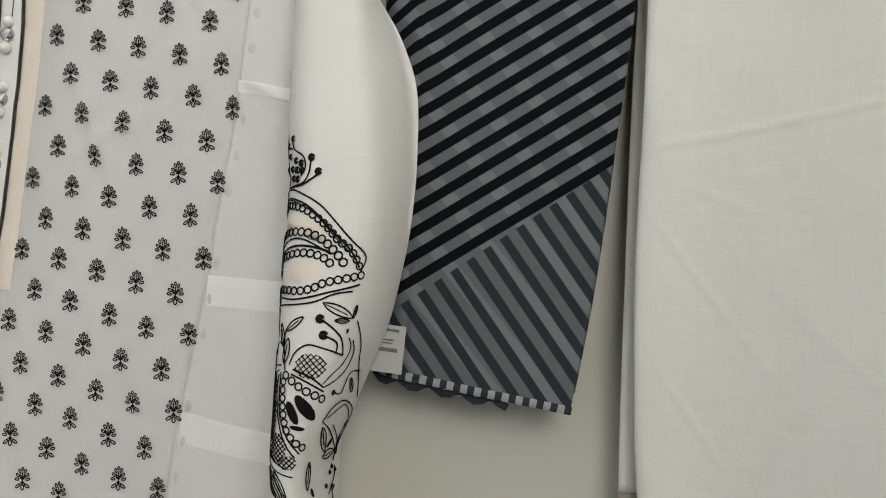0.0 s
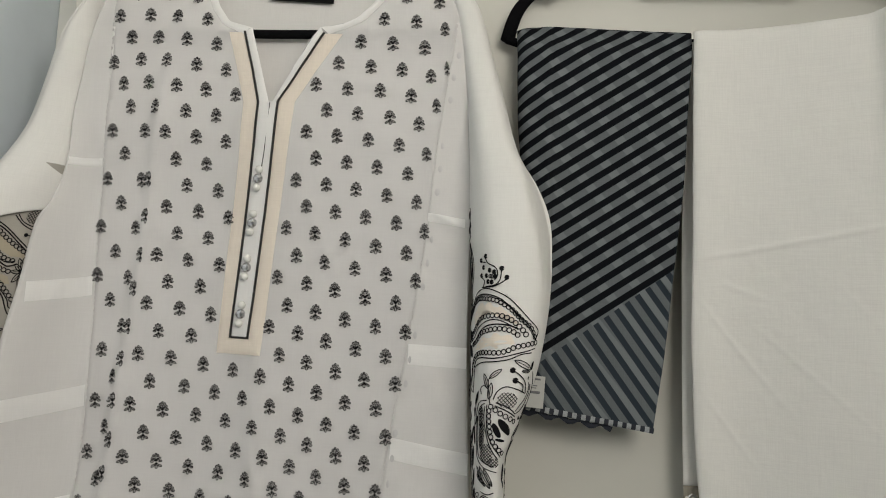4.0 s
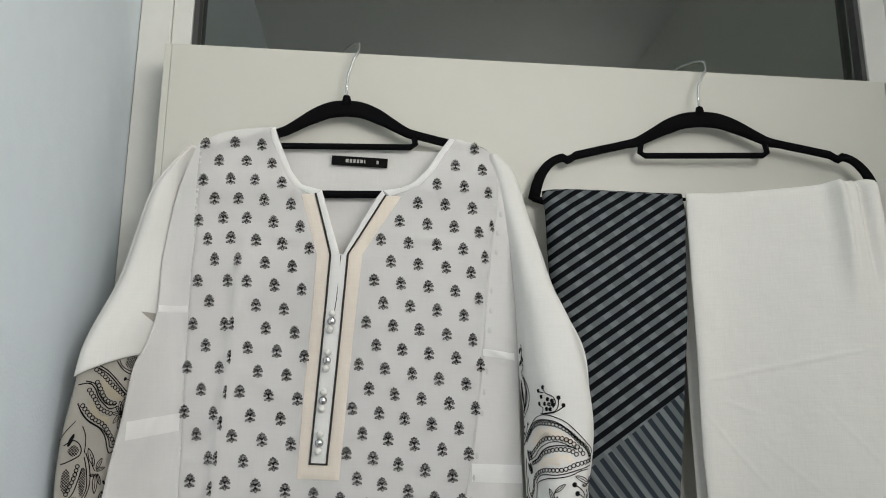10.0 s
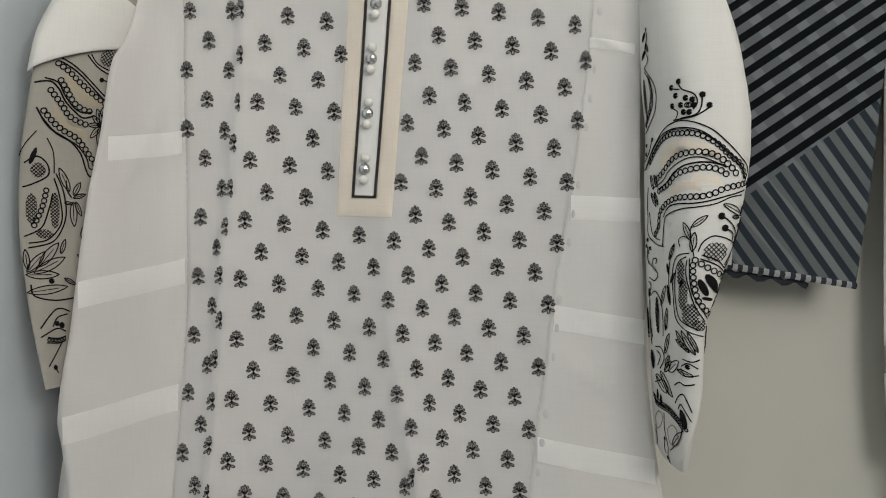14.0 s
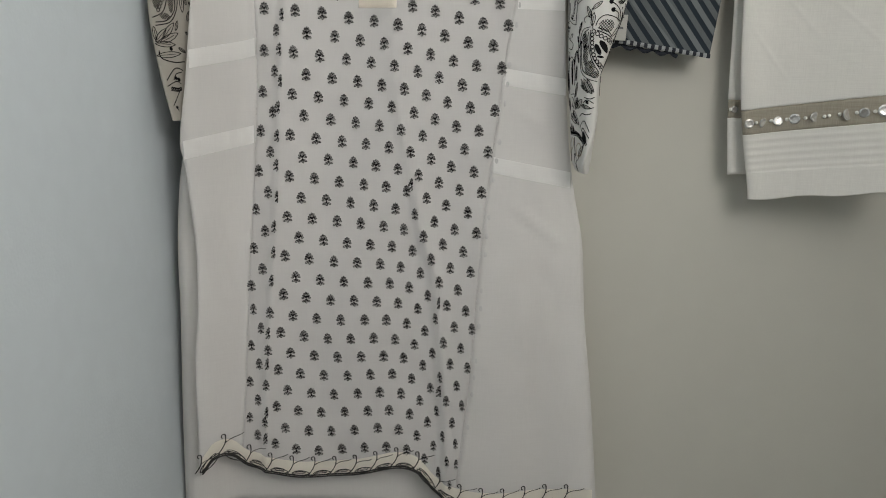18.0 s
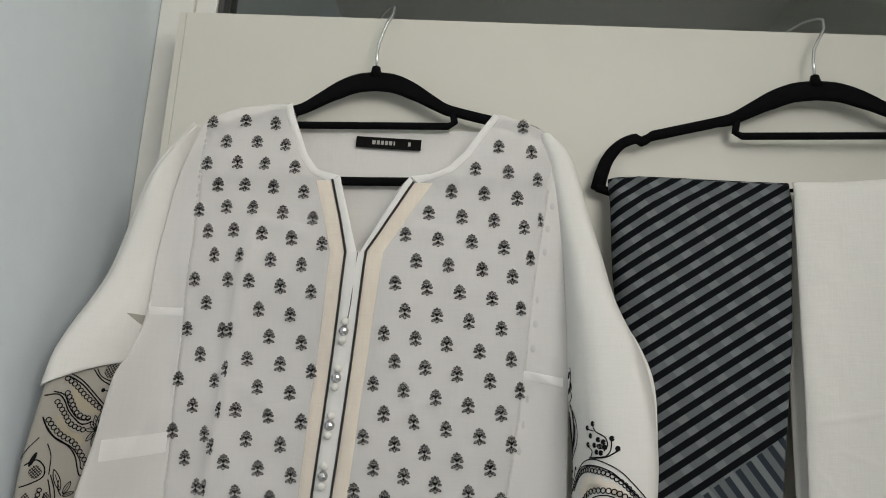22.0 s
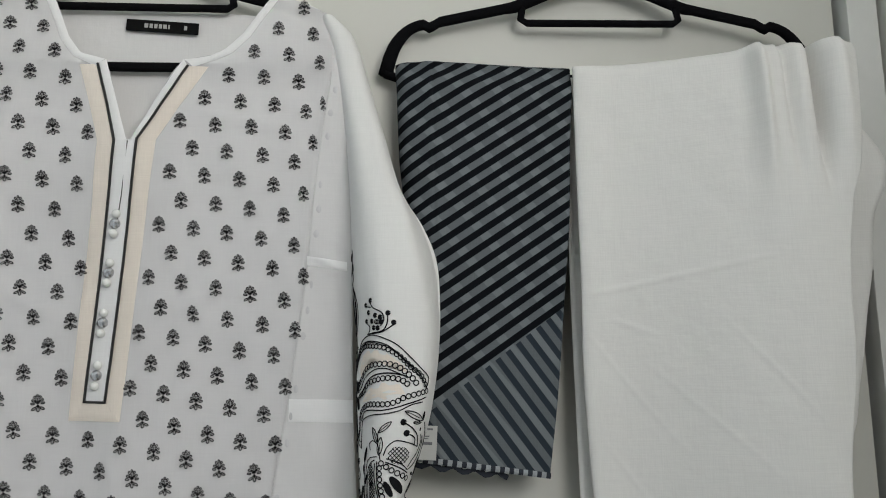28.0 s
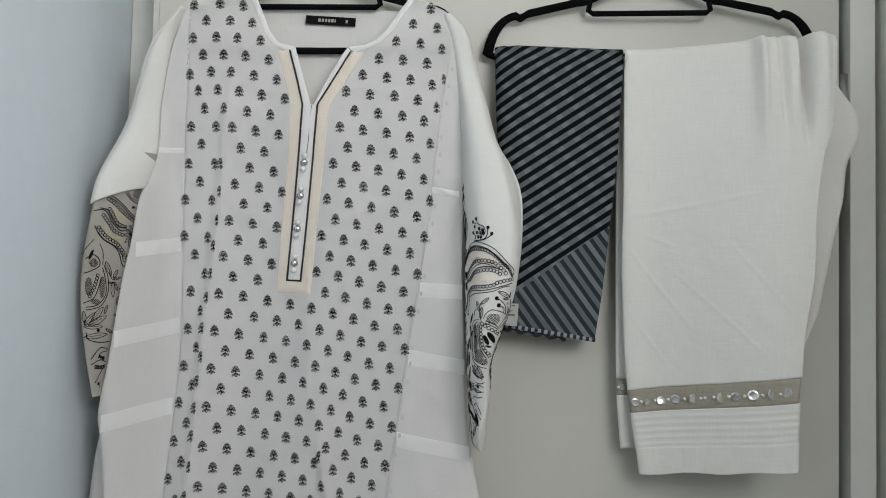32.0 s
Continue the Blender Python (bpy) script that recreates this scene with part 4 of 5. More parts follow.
CORD_L = [(0.1935, 1.832), (0.2040, 1.795), (0.2132, 1.7593), (0.2093, 1.70), (0.2039, 1.62), (0.1980, 1.5308)]
CORD_R = [(0.2739, 1.830), (0.2540, 1.796), (0.2329, 1.7605), (0.2287, 1.70), (0.2230, 1.62), (0.2165, 1.5302)]


def shifted(pts, dx):
    return [(x + d, z) for (x, z), d in zip(pts, dx)]


OUT_L, OUT_R = shifted(CORD_L, [-0.0165, -0.016, -0.0155, -0.0145, -0.0145, -0.0145]), shifted(CORD_R, [0.0185, 0.017, 0.0165, 0.0150, 0.0145, 0.0145])
OUT_L[-1], OUT_R[-1] = (0.1845, 1.5150), (0.2305, 1.5140)
for inner, outer in ((CORD_L, OUT_L), (CORD_R, OUT_R)):
    bm = bmesh.new()
    band(bm, inner, outer, front, 0.0011, ripple=0.0005)
    part("trim_strip", bm, CREAM, tunic, "cream cotton trim beside the placket")
bm = bmesh.new()
band(bm, [CORD_L[-1], CORD_R[-1]], [OUT_L[-1], OUT_R[-1]], front, 0.0012, n=20, ripple=0.0005)
part("trim_strip", bm, CREAM, tunic, "cream cotton trim under the placket")
bm = bmesh.new()
band(bm, CORD_L[2:], CORD_R[2:], front, 0.0014, n=60)
part("placket", bm, PIPING, tunic, "white button placket")
# the slit's inner shade is drawn as a dark strip on the placket
bm = bmesh.new()
stitch(bm, [(0.2250, 1.759), (0.2215, 1.71), (0.2185, 1.688)], 0.0009, lambda x, z: front(x, z) - 0.0012, 0.0004)
part("slit_shade_line", bm, THREAD_GREY, tunic, "dark strip drawn for the shade in the placket slit")
for pts, edge in ((CORD_L[:3], [(0.2005, 1.8370), (0.2115, 1.80), (0.2240, 1.7585)]), (CORD_R[:3], [(0.2700, 1.8368), (0.2480, 1.80), (0.2262, 1.7585)])):
    bm = bmesh.new()
    band(bm, pts, edge, front, 0.0016, n=30)
    part("neck_binding", bm, PIPING, tunic, "white bound edge of the neck slit")
for pts, sgn in (([(0.1421, 1.9168), (0.1455, 1.904), (0.1532, 1.8867), (0.1643, 1.8604), (0.1765, 1.8440), (0.1995, 1.8372)], -1), ([(0.3484, 1.9042), (0.3359, 1.8859), (0.3221, 1.8636), (0.3066, 1.8468), (0.2930, 1.8405), (0.2705, 1.8368)], 1)):
    outer = [(x + sgn * 0.0062, z - 0.0036) for x, z in pts]
    outer[-1] = (pts[-1][0] + sgn * 0.008, pts[-1][1] - 0.007)
    bm = bmesh.new()
    band(bm, along(pts, 30), along(outer, 30), front, 0.0015, n=40, m=4)
    part("neck_binding", bm, PIPING, tunic, "white bound edge of the round neck")
# the corded braid is a row of small thread beads
for pts in (CORD_L, CORD_R, [CORD_L[-1], CORD_R[-1]]):
    bm = bmesh.new()
    n = int(sum(math.hypot(b[0] - a[0], b[1] - a[1]) for a, b in zip(pts, pts[1:])) / 0.0017)
    for i, (x, z) in enumerate(along(pts, n)):
        bmesh.ops.create_icosphere(bm, subdivisions=1, radius=0.00128, matrix=Matrix.Translation((x, front(x, z) - 0.0016, z)) @ Matrix.Diagonal((1.15, 0.8, 1, 1)))
    part("braid", bm, THREAD_GREY, tunic, "grey-black corded braid")
for bx, bz in ((0.2167, 1.6847), (0.2129, 1.6415), (0.2099, 1.5979), (0.2077, 1.5529)):
    y = front(bx, bz) - 0.0016
    bm = bmesh.new()
    bmesh.ops.create_icosphere(bm, subdivisions=2, radius=0.0049, matrix=Matrix.Translation((bx, y - 0.001, bz)) @ Matrix.Diagonal((1, 0.7, 1, 1)))
    btn = part("button", bm, CRYSTAL, tunic, "cut crystal button between two pearls", smooth=False)
    for s in (-1, 1):
        part("pearl", ball(bx + s * 0.0008, y - 0.0016, bz + s * 0.0088, 0.0039), PEARL, btn, "small pearl")
# maker's label inside the neck
lab = part("neck_label", box(-0.0335, 0.0335, -0.0005, 0.0005, -0.0058, 0.0058, 0.0003), SATIN, tunic, "black woven neck label with a silver mark", smooth=False)
lab.matrix_world = pose(0.2423, -0.0085, 1.8810, 0, 2.0, 0)
for x, w in ((-0.0150, 0.0017), (-0.0105, 0.0015), (-0.0062, 0.0014), (-0.0020, 0.0014), (0.0022, 0.0016), (0.0060, 0.0007), (0.0215, 0.0013)):
    part("woven_mark", box(x - w, x + w, -0.0008, -0.0005, -0.0020, 0.0022), SILVER, lab, "silver woven bar", smooth=False)
# sewn pin-tuck bands on the side panels
for (x0, z0), (x1, z1), h in (  # left or right end at its seam
    ((0.0262, 1.6995), (0.0575, 1.7008), 0.0075), ((0.0126, 1.5743), (0.0564, 1.5845), 0.019), ((-0.0050, 1.4625), (0.0594, 1.4790), 0.0205), ((-0.0187, 1.3593), (0.0548, 1.3756), 0.0215), ((0.385, 1.655), (0.420, 1.650), 0.008), ((0.372, 1.5319), (0.4262, 1.5302), 0.019), ((0.3595, 1.4460), (0.4310, 1.4345), 0.0195), ((0.3475, 1.3422), (0.4400, 1.3250), 0.0190)):
    bm = bmesh.new()
    x0 = max(x0, body_l(z0 - h) + 0.0012, body_l(z0) + 0.0012) if x0 < 0.1 else x0
    band(bm, [(x0, z0), (x1, z1)], [(x0, z0 - h), (x1, z1 - h)], front, 0.0005, n=24, m=9)
    part("pintuck_band", bm, TUCK, tunic, "band of sewn pin tucks")


# ---- embroidery ----
def leaf(bm, base, tip, width, surf, thread=0.0009, vein=True):
    dx, dz = tip[0] - base[0], tip[1] - base[1]
    n = (-dz * width, dx * width)
    for s in (-1, 1):
        c1, c2 = (base[0] + dx * 0.25 + s * n[0], base[1] + dz * 0.25 + s * n[1]), (base[0] + dx * 0.75 + s * n[0] * 0.8, base[1] + dz * 0.75 + s * n[1] * 0.8)
        stitch(bm, bezier(base, c1, c2, tip, 7), thread, surf)
    if vein:
        stitch(bm, [(base[0] + dx * t, base[1] + dz * t) for t in (0.1, 0.45, 0.75)], thread * 0.7, surf)


def dot(bm, x, z, r, surf):
    stitch(bm, arc(x, z, r * 0.5, r * 0.5, 0, 360, 8), r * 1.05, surf, 0.0008)


def chain(bm, pts, r, surf, thread=0.0007):
    length = sum(math.hypot(b[0] - a[0], b[1] - a[1]) for a, b in zip(pts, pts[1:]))
    for x, z in along(pts, max(int(length / (2.05 * r)), 1)):
        stitch(bm, arc(x, z, r, r, 0, 360, 10), thread, surf)


def net(bm, cx, cz, rx, rz, surf, step=0.0022, turn=0.0):
    """A criss-cross filling inside an ellipse."""
    c, s = math.cos(radians(turn)), math.sin(radians(turn))
    for d in (-1, 1):
        k = -int((rx + rz) / step)
        while k * step < rx + rz:
            seg = []
            for i in range(25):
                u = -rx + 2 * rx * i / 24
                w = d * u + k * step
                if (u / rx) ** 2 + (w / rz) ** 2 < 1:
                    seg.append((cx + u * c - w * s, cz + u * s + w * c))
            if len(seg) > 1:
                stitch(bm, seg, 0.0006, surf)
            k += 1


def motif_mesh():
    """One small embroidered flower head, upright, in its own plane: a dome of small open petals over three larger leaves."""
    bm = bmesh.new()
    flat = lambda x, z: 0.0
    w = 0.00085
    for x, z, rx, rz, turn in ((0.0, -0.0062, 0.0011, 0.0020, 0), (0.0034, -0.0053, 0.0009, 0.0021, 58), (0.0042, -0.0006, 0.0008, 0.0016, -80), (0.0036, 0.0022, 0.0008, 0.0015, -48), (0.0021, 0.0050, 0.0008, 0.0015, -24), (0.0013, 0.0010, 0.0005, 0.0018, -24)):
        for s in (-1, 1) if x else (1,):
            stitch(bm, arc(s * x, z, rx, rz, 0, 360, 10, s * turn), w, flat, 0.0004)
    stitch(bm, arc(0.0, 0.0066, 0.0007, 0.0012, 0, 360, 8), w, flat, 0.0004)
    stitch(bm, [(0.0, -0.0026), (0.0, 0.0010), (0.0, 0.0046)], 0.0008, flat, 0.0004)
    for s in (-1, 1):
        stitch(bm, [(0.0, -0.0028), (s * 0.0014, -0.0032), (s * 0.0025, -0.0044)], 0.0007, flat, 0.0004)
    dot(bm, 0.0, -0.0030, 0.0012, flat)
    bmesh.ops.scale(bm, vec=(1.0, 1.0, 0.93), verts=bm.verts)
    bm.normal_update()
    return bm


first = part("flower_motif", motif_mesh(), THREAD, tunic, "black embroidered flower")
motif_data = first.data
bpy.data.objects.remove(first)


def normal_at(surf, x, z, e=0.004):
    gx, gz = (surf(x + e, z) - surf(x - e, z)) / (2 * e), (surf(x, z + e) - surf(x, z - e)) / (2 * e)
    return Vector((gx, -1.0, gz)).normalized()


def on_cloth(surf, x, z, lift=0.0009, tilt=0.0):
    n = normal_at(surf, x, z)
    up = Vector((math.sin(tilt), 0, math.cos(tilt)))
    right = up.cross(-n).normalized() * -1
    right = n.cross(up).normalized() if right.length < 1e-6 else right
    if right.x < 0:
        right = -right
    up = right.cross(-n).normalized()
    if up.z < 0:
        up = -up
    m = Matrix((right, -n, up)).transposed().to_4x4()
    m.translation = Vector((x, surf(x, z), z)) + n * lift
    return m


def inside_print(x, z):
    """Whether a flower head fits on the printed panel here, clear of the neck, the trims and the hem."""
    if z < HEM(x) + 0.022 or z > 1.909:
        return False
    left = panel_l(z) + 0.002 if z < 1.885 else shoulder_l(z) + 0.003
    right = panel_r(z) - 0.002 if z < 1.866 else shoulder_r(z) - 0.003
    if not left < x < right:
        return False
    if z > 1.833 and 0.170 < x < 0.296:
        return False
    if z > 1.835:
        return x < neck_l(z) - 0.009 or x > neck_r(z) + 0.009
    if z > 1.513:
        zs = [(p[1], p[0]) for p in OUT_L[::-1]], [(p[1], p[0]) for p in OUT_R[::-1]]
        lo = np.interp(z, [p[0] for p in zs[0]], [p[1] for p in zs[0]])
        hi = np.interp(z, [p[0] for p in zs[1]], [p[1] for p in zs[1]])
        return x < lo - 0.002 or x > hi + 0.002
    return True


# the sown-on rows follow the drape of the cloth: u counts along a row, v counts the rows downwards
LAT_X = [0.2137, -0.0373, 0.0142, -0.0265, -0.0049, 0.0116, 0.0012, 0.1714, -0.0174, 0.0123, 0.0397, 0.0132, -0.0354, -0.0403, -0.0346, 0.0499, 0.0167, -0.0091, 0.0095, -0.0357, -0.0410, 0.0112, 0.0604, 0.0307, -0.0650, -0.0142, 0.0285, -0.0229]
LAT_Z = [1.4378, -0.4803, -0.0107, 0.0095, 0.0117, -0.0096, -0.0122, -0.0263, 0.0255, 0.0454, 0.0079, -0.0119, -0.0077, -0.0212, -0.0324, 0.0503, 0.0139, -0.0043, -0.0275, -0.0972, -0.0628, 0.0033, 0.0208, 0.0292, -0.0700, 0.0402, 0.0878, -0.0059]
STRIP = [([-0.0046, -0.0212, 0.0834], [-0.0001, -0.2891, 1.4403], -9, 15), ([-0.0048, -0.0184, 0.0684], [0.0009, -0.2888, 1.441], -8, 14), ([0.02, 0.0168, 0.0639], [-0.0075, -0.2972, 1.4393], -9, 1)]


def lattice(u, v):
    a, b = (u - 3.5) / 6, (v - 2.5) / 20
    f = [a**p * b**q for p in range(7) for q in range(7 - p)]
    return sum(k * c for k, c in zip(f, LAT_X)), sum(k * c for k, c in zip(f, LAT_Z))


# the pressed fold: the cloth to its side is laid over, and the flowers along the fold are seen edge-on
fold_line = fold_x
spots = []
rnd = random.Random(5)
for v in range(-17, 24):
    for c in range(-3, 10):
        u = c + 0.5 * (v % 2)
        x, z = lattice(u, v)
        if -9 < v < 15 and u < 0 or v == -9 and u < -0.6:
            continue
        gap = (lattice(u + 0.5, v)[0] - lattice(u - 0.5, v)[0]) / 0.0275
        if inside_print(x, z):
            spots.append((z, x, min(max(gap, 0.45), 1.0)))
for px, pz, v0, v1 in STRIP:
    for v in range(v0, v1 + 1, 2):
        w = (v - 3) / 12
        x, z = (px[0] * w + px[1]) * w + px[2], (pz[0] * w + pz[1]) * w + pz[2]
        if inside_print(x, z):
            spots.append((z, x, 0.95))
spots = [s for n, s in enumerate(spots) if all(math.hypot(s[0] - t[0], s[1] - t[1]) > 0.011 for t in spots[:n])]
spots.sort(reverse=True)
rest = bmesh.new()
slim = [(z + rnd.uniform(-0.003, 0.003), fold_line(z) + rnd.uniform(-0.001, 0.001)) for z in np.arange(0.975, 1.70, 0.0352)] + [(z, fold_low(z) + rnd.uniform(-0.006, 0.004)) for z in np.arange(0.96, 1.46, 0.029)]
for z, x in slim:
    if inside_print(x, z) and all(math.hypot((x - s[1]) * 1.6, z - s[0]) > 0.013 for s in spots):
        ob = new("flower_motif", motif_data)
        ob.parent = tunic
        ob.matrix_world = on_cloth(front, x, z, 0.0011) @ Matrix.Rotation(1.22, 4, "Z")
for n, (z, x, slender) in enumerate(spots):
    x, z = x + rnd.uniform(-0.0006, 0.0006), z + rnd.uniform(-0.0006, 0.0006)
    m = on_cloth(front, x, z, tilt=rnd.uniform(-0.06, 0.06) - 0.05)
    m = m @ Matrix.Diagonal((slender * rnd.uniform(0.92, 1.0), 1, rnd.uniform(0.94, 1.02), 1))
    if n < 262:
        ob = new("flower_motif", motif_data)
        ob.parent = tunic
        ob.matrix_world = m
    else:
        old = len(rest.verts)
        rest.from_mesh(motif_data)
        rest.verts.ensure_lookup_table()
        for v in rest.verts[old:]:
            v.co = m @ v.co
tagged(part("flower_motif", rest, THREAD, tunic, "black embroidered flowers near the hem"), kind="stuff")

SEAMGREY = cloth("seam_shadow", (0.70, 0.69, 0.70), sheer=0.3, crease=0.1)
bm = bmesh.new()
for n, z in enumerate(np.arange(1.00, 1.86, 0.0225)):
    if n % 4 == 1:
        continue
    x = panel_r(z) + 0.0050 + 0.0005 * math.sin(n * 2.1)
    patch(bm, arc(x, z, 0.0020 + 0.0005 * math.sin(n * 1.3), 0.0036, 0, 360, 10)[:-1], front, 0.0004)
tagged(part("seam_allowance", bm, SEAMGREY, tunic, "grey ends of flowers caught in the side seam"), kind="stuff")

# ---- cuff embroidery, drawn flat in millimetres (along the cloth, above 1.3 m) and laid round each sleeve ----
def spline(pts, n=4):
    out = []
    for k in range(len(pts) - 1):
        a, b, c, d = pts[max(k - 1, 0)], pts[k], pts[k + 1], pts[min(k + 2, len(pts) - 1)]
        for i in range(n):
            t = i / n
            out.append(tuple(0.5 * (2 * b[q] + (c[q] - a[q]) * t + (2 * a[q] - 5 * b[q] + 4 * c[q] - d[q]) * t * t + (3 * b[q] - a[q] - 3 * c[q] + d[q]) * t**3) for q in (0, 1)))
    return out + [pts[-1]]


class Needle:
    """Needlework drawn flat, later laid round a sleeve."""

    def __init__(self):
        self.black, self.brown, self.filling = bmesh.new(), bmesh.new(), bmesh.new()

    @staticmethod
    def mm(pts):
        return [(s / 1000, 1.3 + z / 1000) for s, z in pts]

    @staticmethod
    def flat(s, z):
        return 0.0

    def line(self, wide, *pts):
        stitch(self.black, spline(self.mm(pts)), wide / 1000, self.flat)

    def tan(self, wide, *pts):
        pts = self.mm(pts)
        stitch(self.brown, spline(pts + pts[:1]), wide / 1000, self.flat)

    def chain(self, r, *pts):
        chain(self.black, spline(self.mm(pts)), r / 1000, self.flat, 0.0009)

    def dot(self, r, *pts):
        dot(self.black, *self.mm(pts)[0], r / 1000, self.flat)

    def leaf(self, fat, *pts):
        leaf(self.black, *self.mm(pts), fat, self.flat, 0.0008)

    def net(self, rx, rz, step, *pts):
        net(self.black, *self.mm(pts)[0], rx / 1000, rz / 1000, self.flat, step / 560)

    def fill(self, fat, *pts):
        (a, b), (c, d) = self.mm(pts)
        r = math.hypot(c - a, d - b) / 2
        patch(self.black, arc((a + c) / 2, (b + d) / 2, r, r * fat * 1.3, 0, 360, 12, math.degrees(math.atan2(d - b, c - a)))[:-1], self.flat, 0.0006)

    def cream(self, *pts):
        patch(self.filling, self.mm(pts), self.flat)

    def lay(self, wrap, owner, cream):
        for bm, lift in ((self.black, 0.0002), (self.brown, 0.0002), (self.filling, 0.0001)):
            wrap(bm, lift)
        part("embroidery", self.black, THREAD, owner, "black paisley embroidery")
        part("applique", self.filling, cream, owner, "cream filling of the paisley")
        if self.brown.verts:
            part("edging", self.brown, TAN, owner, "tan stitched edge of the cuff")


cuff = Needle()
cuff.line(0.9, (6.3, 251.5), (16.7, 263.2), (28.2, 271.9), (39.2, 279.1), (52, 282.4), (62.1, 282.1), (72.6, 278.8), (82.2, 273.6), (91.9, 265.1), (101.7, 256), (111.1, 248.2), (109, 240.2))
cuff.line(1, (6.5, 253.3), (20.5, 265.3), (33.6, 273.9), (46.5, 277.4), (60.6, 277.4), (72.7, 274.3), (82.3, 267.7), (92, 259.2), (101.2, 251.6), (108, 242))
cuff.line(0.6, (3, 251.3), (23.8, 263.4), (35.4, 272.6), (46.9, 276.5), (60.6, 276.4), (72.7, 272.8), (81.9, 267.2), (91.7, 258.2), (100.5, 250.6))
cuff.chain(1.9, (16.2, 256.8), (27, 265.3), (35.2, 270.6), (46.8, 273.9), (57.6, 273.7), (69.1, 272.6), (77.5, 269.2), (86.1, 263.7), (94.2, 256.3), (102.2, 250.7), (107.8, 243))
cuff.chain(2.1, (28.4, 241.4), (40, 247.4), (48.9, 254.4), (55.7, 257.8), (63.1, 259.1), (71.2, 259.6), (78.7, 258.8), (86.9, 255.3), (94.4, 249.4), (98.8, 244.6))
cuff.line(0.9, (25.5, 236.9), (39.7, 240.7), (48.9, 248.3), (59.2, 253.5), (67.4, 255.8), (75.5, 255.5), (85, 251.8), (91.9, 248.4))
cuff.line(1.2, (34.3, 234.8), (45.3, 239.3), (53.5, 245.8), (62.1, 250.2), (72, 252.1), (81.2, 251.9), (90.8, 249.8))
cuff.chain(2, (34.2, 233.8), (48.1, 238.1), (54.5, 243.8), (64, 246.6), (72.1, 248.2), (79.6, 248.5), (87.1, 246.9), (91.9, 243.9))
cuff.chain(2, (26.7, 202), (32.9, 207.6), (34.6, 216.1), (38.9, 220.6), (45.8, 224.5), (56, 227.6), (67.1, 228.2), (76.9, 228.4), (84.3, 230.3), (91.3, 233.7), (104.2, 236.9), (109.8, 238.2))
cuff.line(1, (41, 214.3), (47.7, 221.3), (58.2, 223.5), (71.9, 223.6), (82.5, 225.4), (94, 228.8), (109.8, 233.3))
cuff.line(0.9, (39.8, 193.2), (41.6, 205.6), (44.1, 214.3), (52, 217.6), (62.6, 219.9), (75.2, 221.1), (86.7, 223.4), (96.3, 227.9), (105.8, 229.6))
cuff.line(0.8, (41.3, 192.7), (25.9, 195), (10.3, 202), (10.8, 214), (10.5, 227), (12.9, 237.6))
cuff.line(0.7, (36.1, 197.4), (23.2, 200.3), (17.8, 207.7), (15.1, 218.6))
cuff.leaf(0.25, (18.4, 246.5), (24.4, 235.3))
cuff.leaf(0.25, (25.2, 246), (32, 236.5))
cuff.leaf(0.2, (19.3, 233), (28.9, 222.5))
cuff.leaf(0.2, (26, 233.3), (32.6, 223.4))
cuff.line(0.8, (12, 328.6), (26, 316.5), (30.9, 305.9), (26.7, 294), (13.8, 285.1), (3.4, 280.1))
cuff.line(0.8, (11.9, 326), (21.1, 316.6), (25.2, 306.2), (20.9, 295.9), (5.4, 287.2), (6.2, 283.8))
cuff.chain(1.5, (19.6, 320.6), (22.8, 307.4), (16.6, 295.6), (6.3, 286.8))
cuff.net(3.5, 15, 1.7, (9.7, 305.5))
cuff.line(0.8, (17.8, 358.2), (19.8, 349.9), (15.6, 342.3), (20.3, 333.3), (12, 328.6))
cuff.leaf(0.25, (16.7, 355), (10.7, 349))
cuff.leaf(0.25, (16.7, 346.4), (21.2, 339))
cuff.leaf(0.25, (15.9, 341.4), (8.4, 335.8))
cuff.line(0.8, (3.6, 258.1), (14, 266.1), (18.1, 274.9))
cuff.dot(1.5, (19.1, 273.6))
cuff.dot(1.6, (5.2, 270.4))
cuff.dot(1.6, (5.4, 263.6))
cuff.dot(2.2, (56.5, 310.6))
cuff.dot(2.2, (49.9, 307.1))
cuff.dot(2.2, (53.6, 300.9))
cuff.dot(2.2, (61.9, 298.2))
cuff.dot(2.2, (66.8, 296.6))
cuff.dot(2.2, (57.8, 293.7))
cuff.dot(2.2, (67.9, 292.6))
cuff.dot(2.2, (60, 288.4))
cuff.dot(2.2, (64.4, 288))
cuff.dot(2.2, (49.9, 293.9))
cuff.dot(2.2, (73.6, 299.7))
cuff.dot(2.2, (78.2, 292.1))
cuff.line(1, (56.4, 309.1), (59.7, 304.5), (67.9, 300.6), (70.2, 294.4), (67.3, 289.6))
cuff.line(0.9, (49.8, 306.1), (57.5, 304.9))
cuff.line(1, (73.4, 298.2), (72.6, 290.8), (68.4, 285.6), (57.5, 284.2))
cuff.line(1.1, (78.3, 290.6), (71.7, 286.3), (65.4, 284.3), (50.8, 283.6))
cuff.line(0.9, (49.8, 292.4), (55.1, 289), (53, 284.3))
cuff.chain(1.6, (62.8, 293.1), (64.4, 292.9))
cuff.dot(2.5, (90.4, 214.7))
cuff.dot(2.5, (93.2, 206.4))
cuff.line(1, (90.4, 214.7), (96, 211.3), (103, 204.5), (105.9, 195.6))
cuff.line(1, (93.2, 206.4), (100.4, 202.6), (100.7, 196.7))
cuff.leaf(0.18, (91.2, 223), (108.9, 215.4))
cuff.leaf(0.2, (97.9, 214.2), (106.5, 213.9))
cuff.leaf(0.2, (106.4, 209.9), (106.1, 207.5))
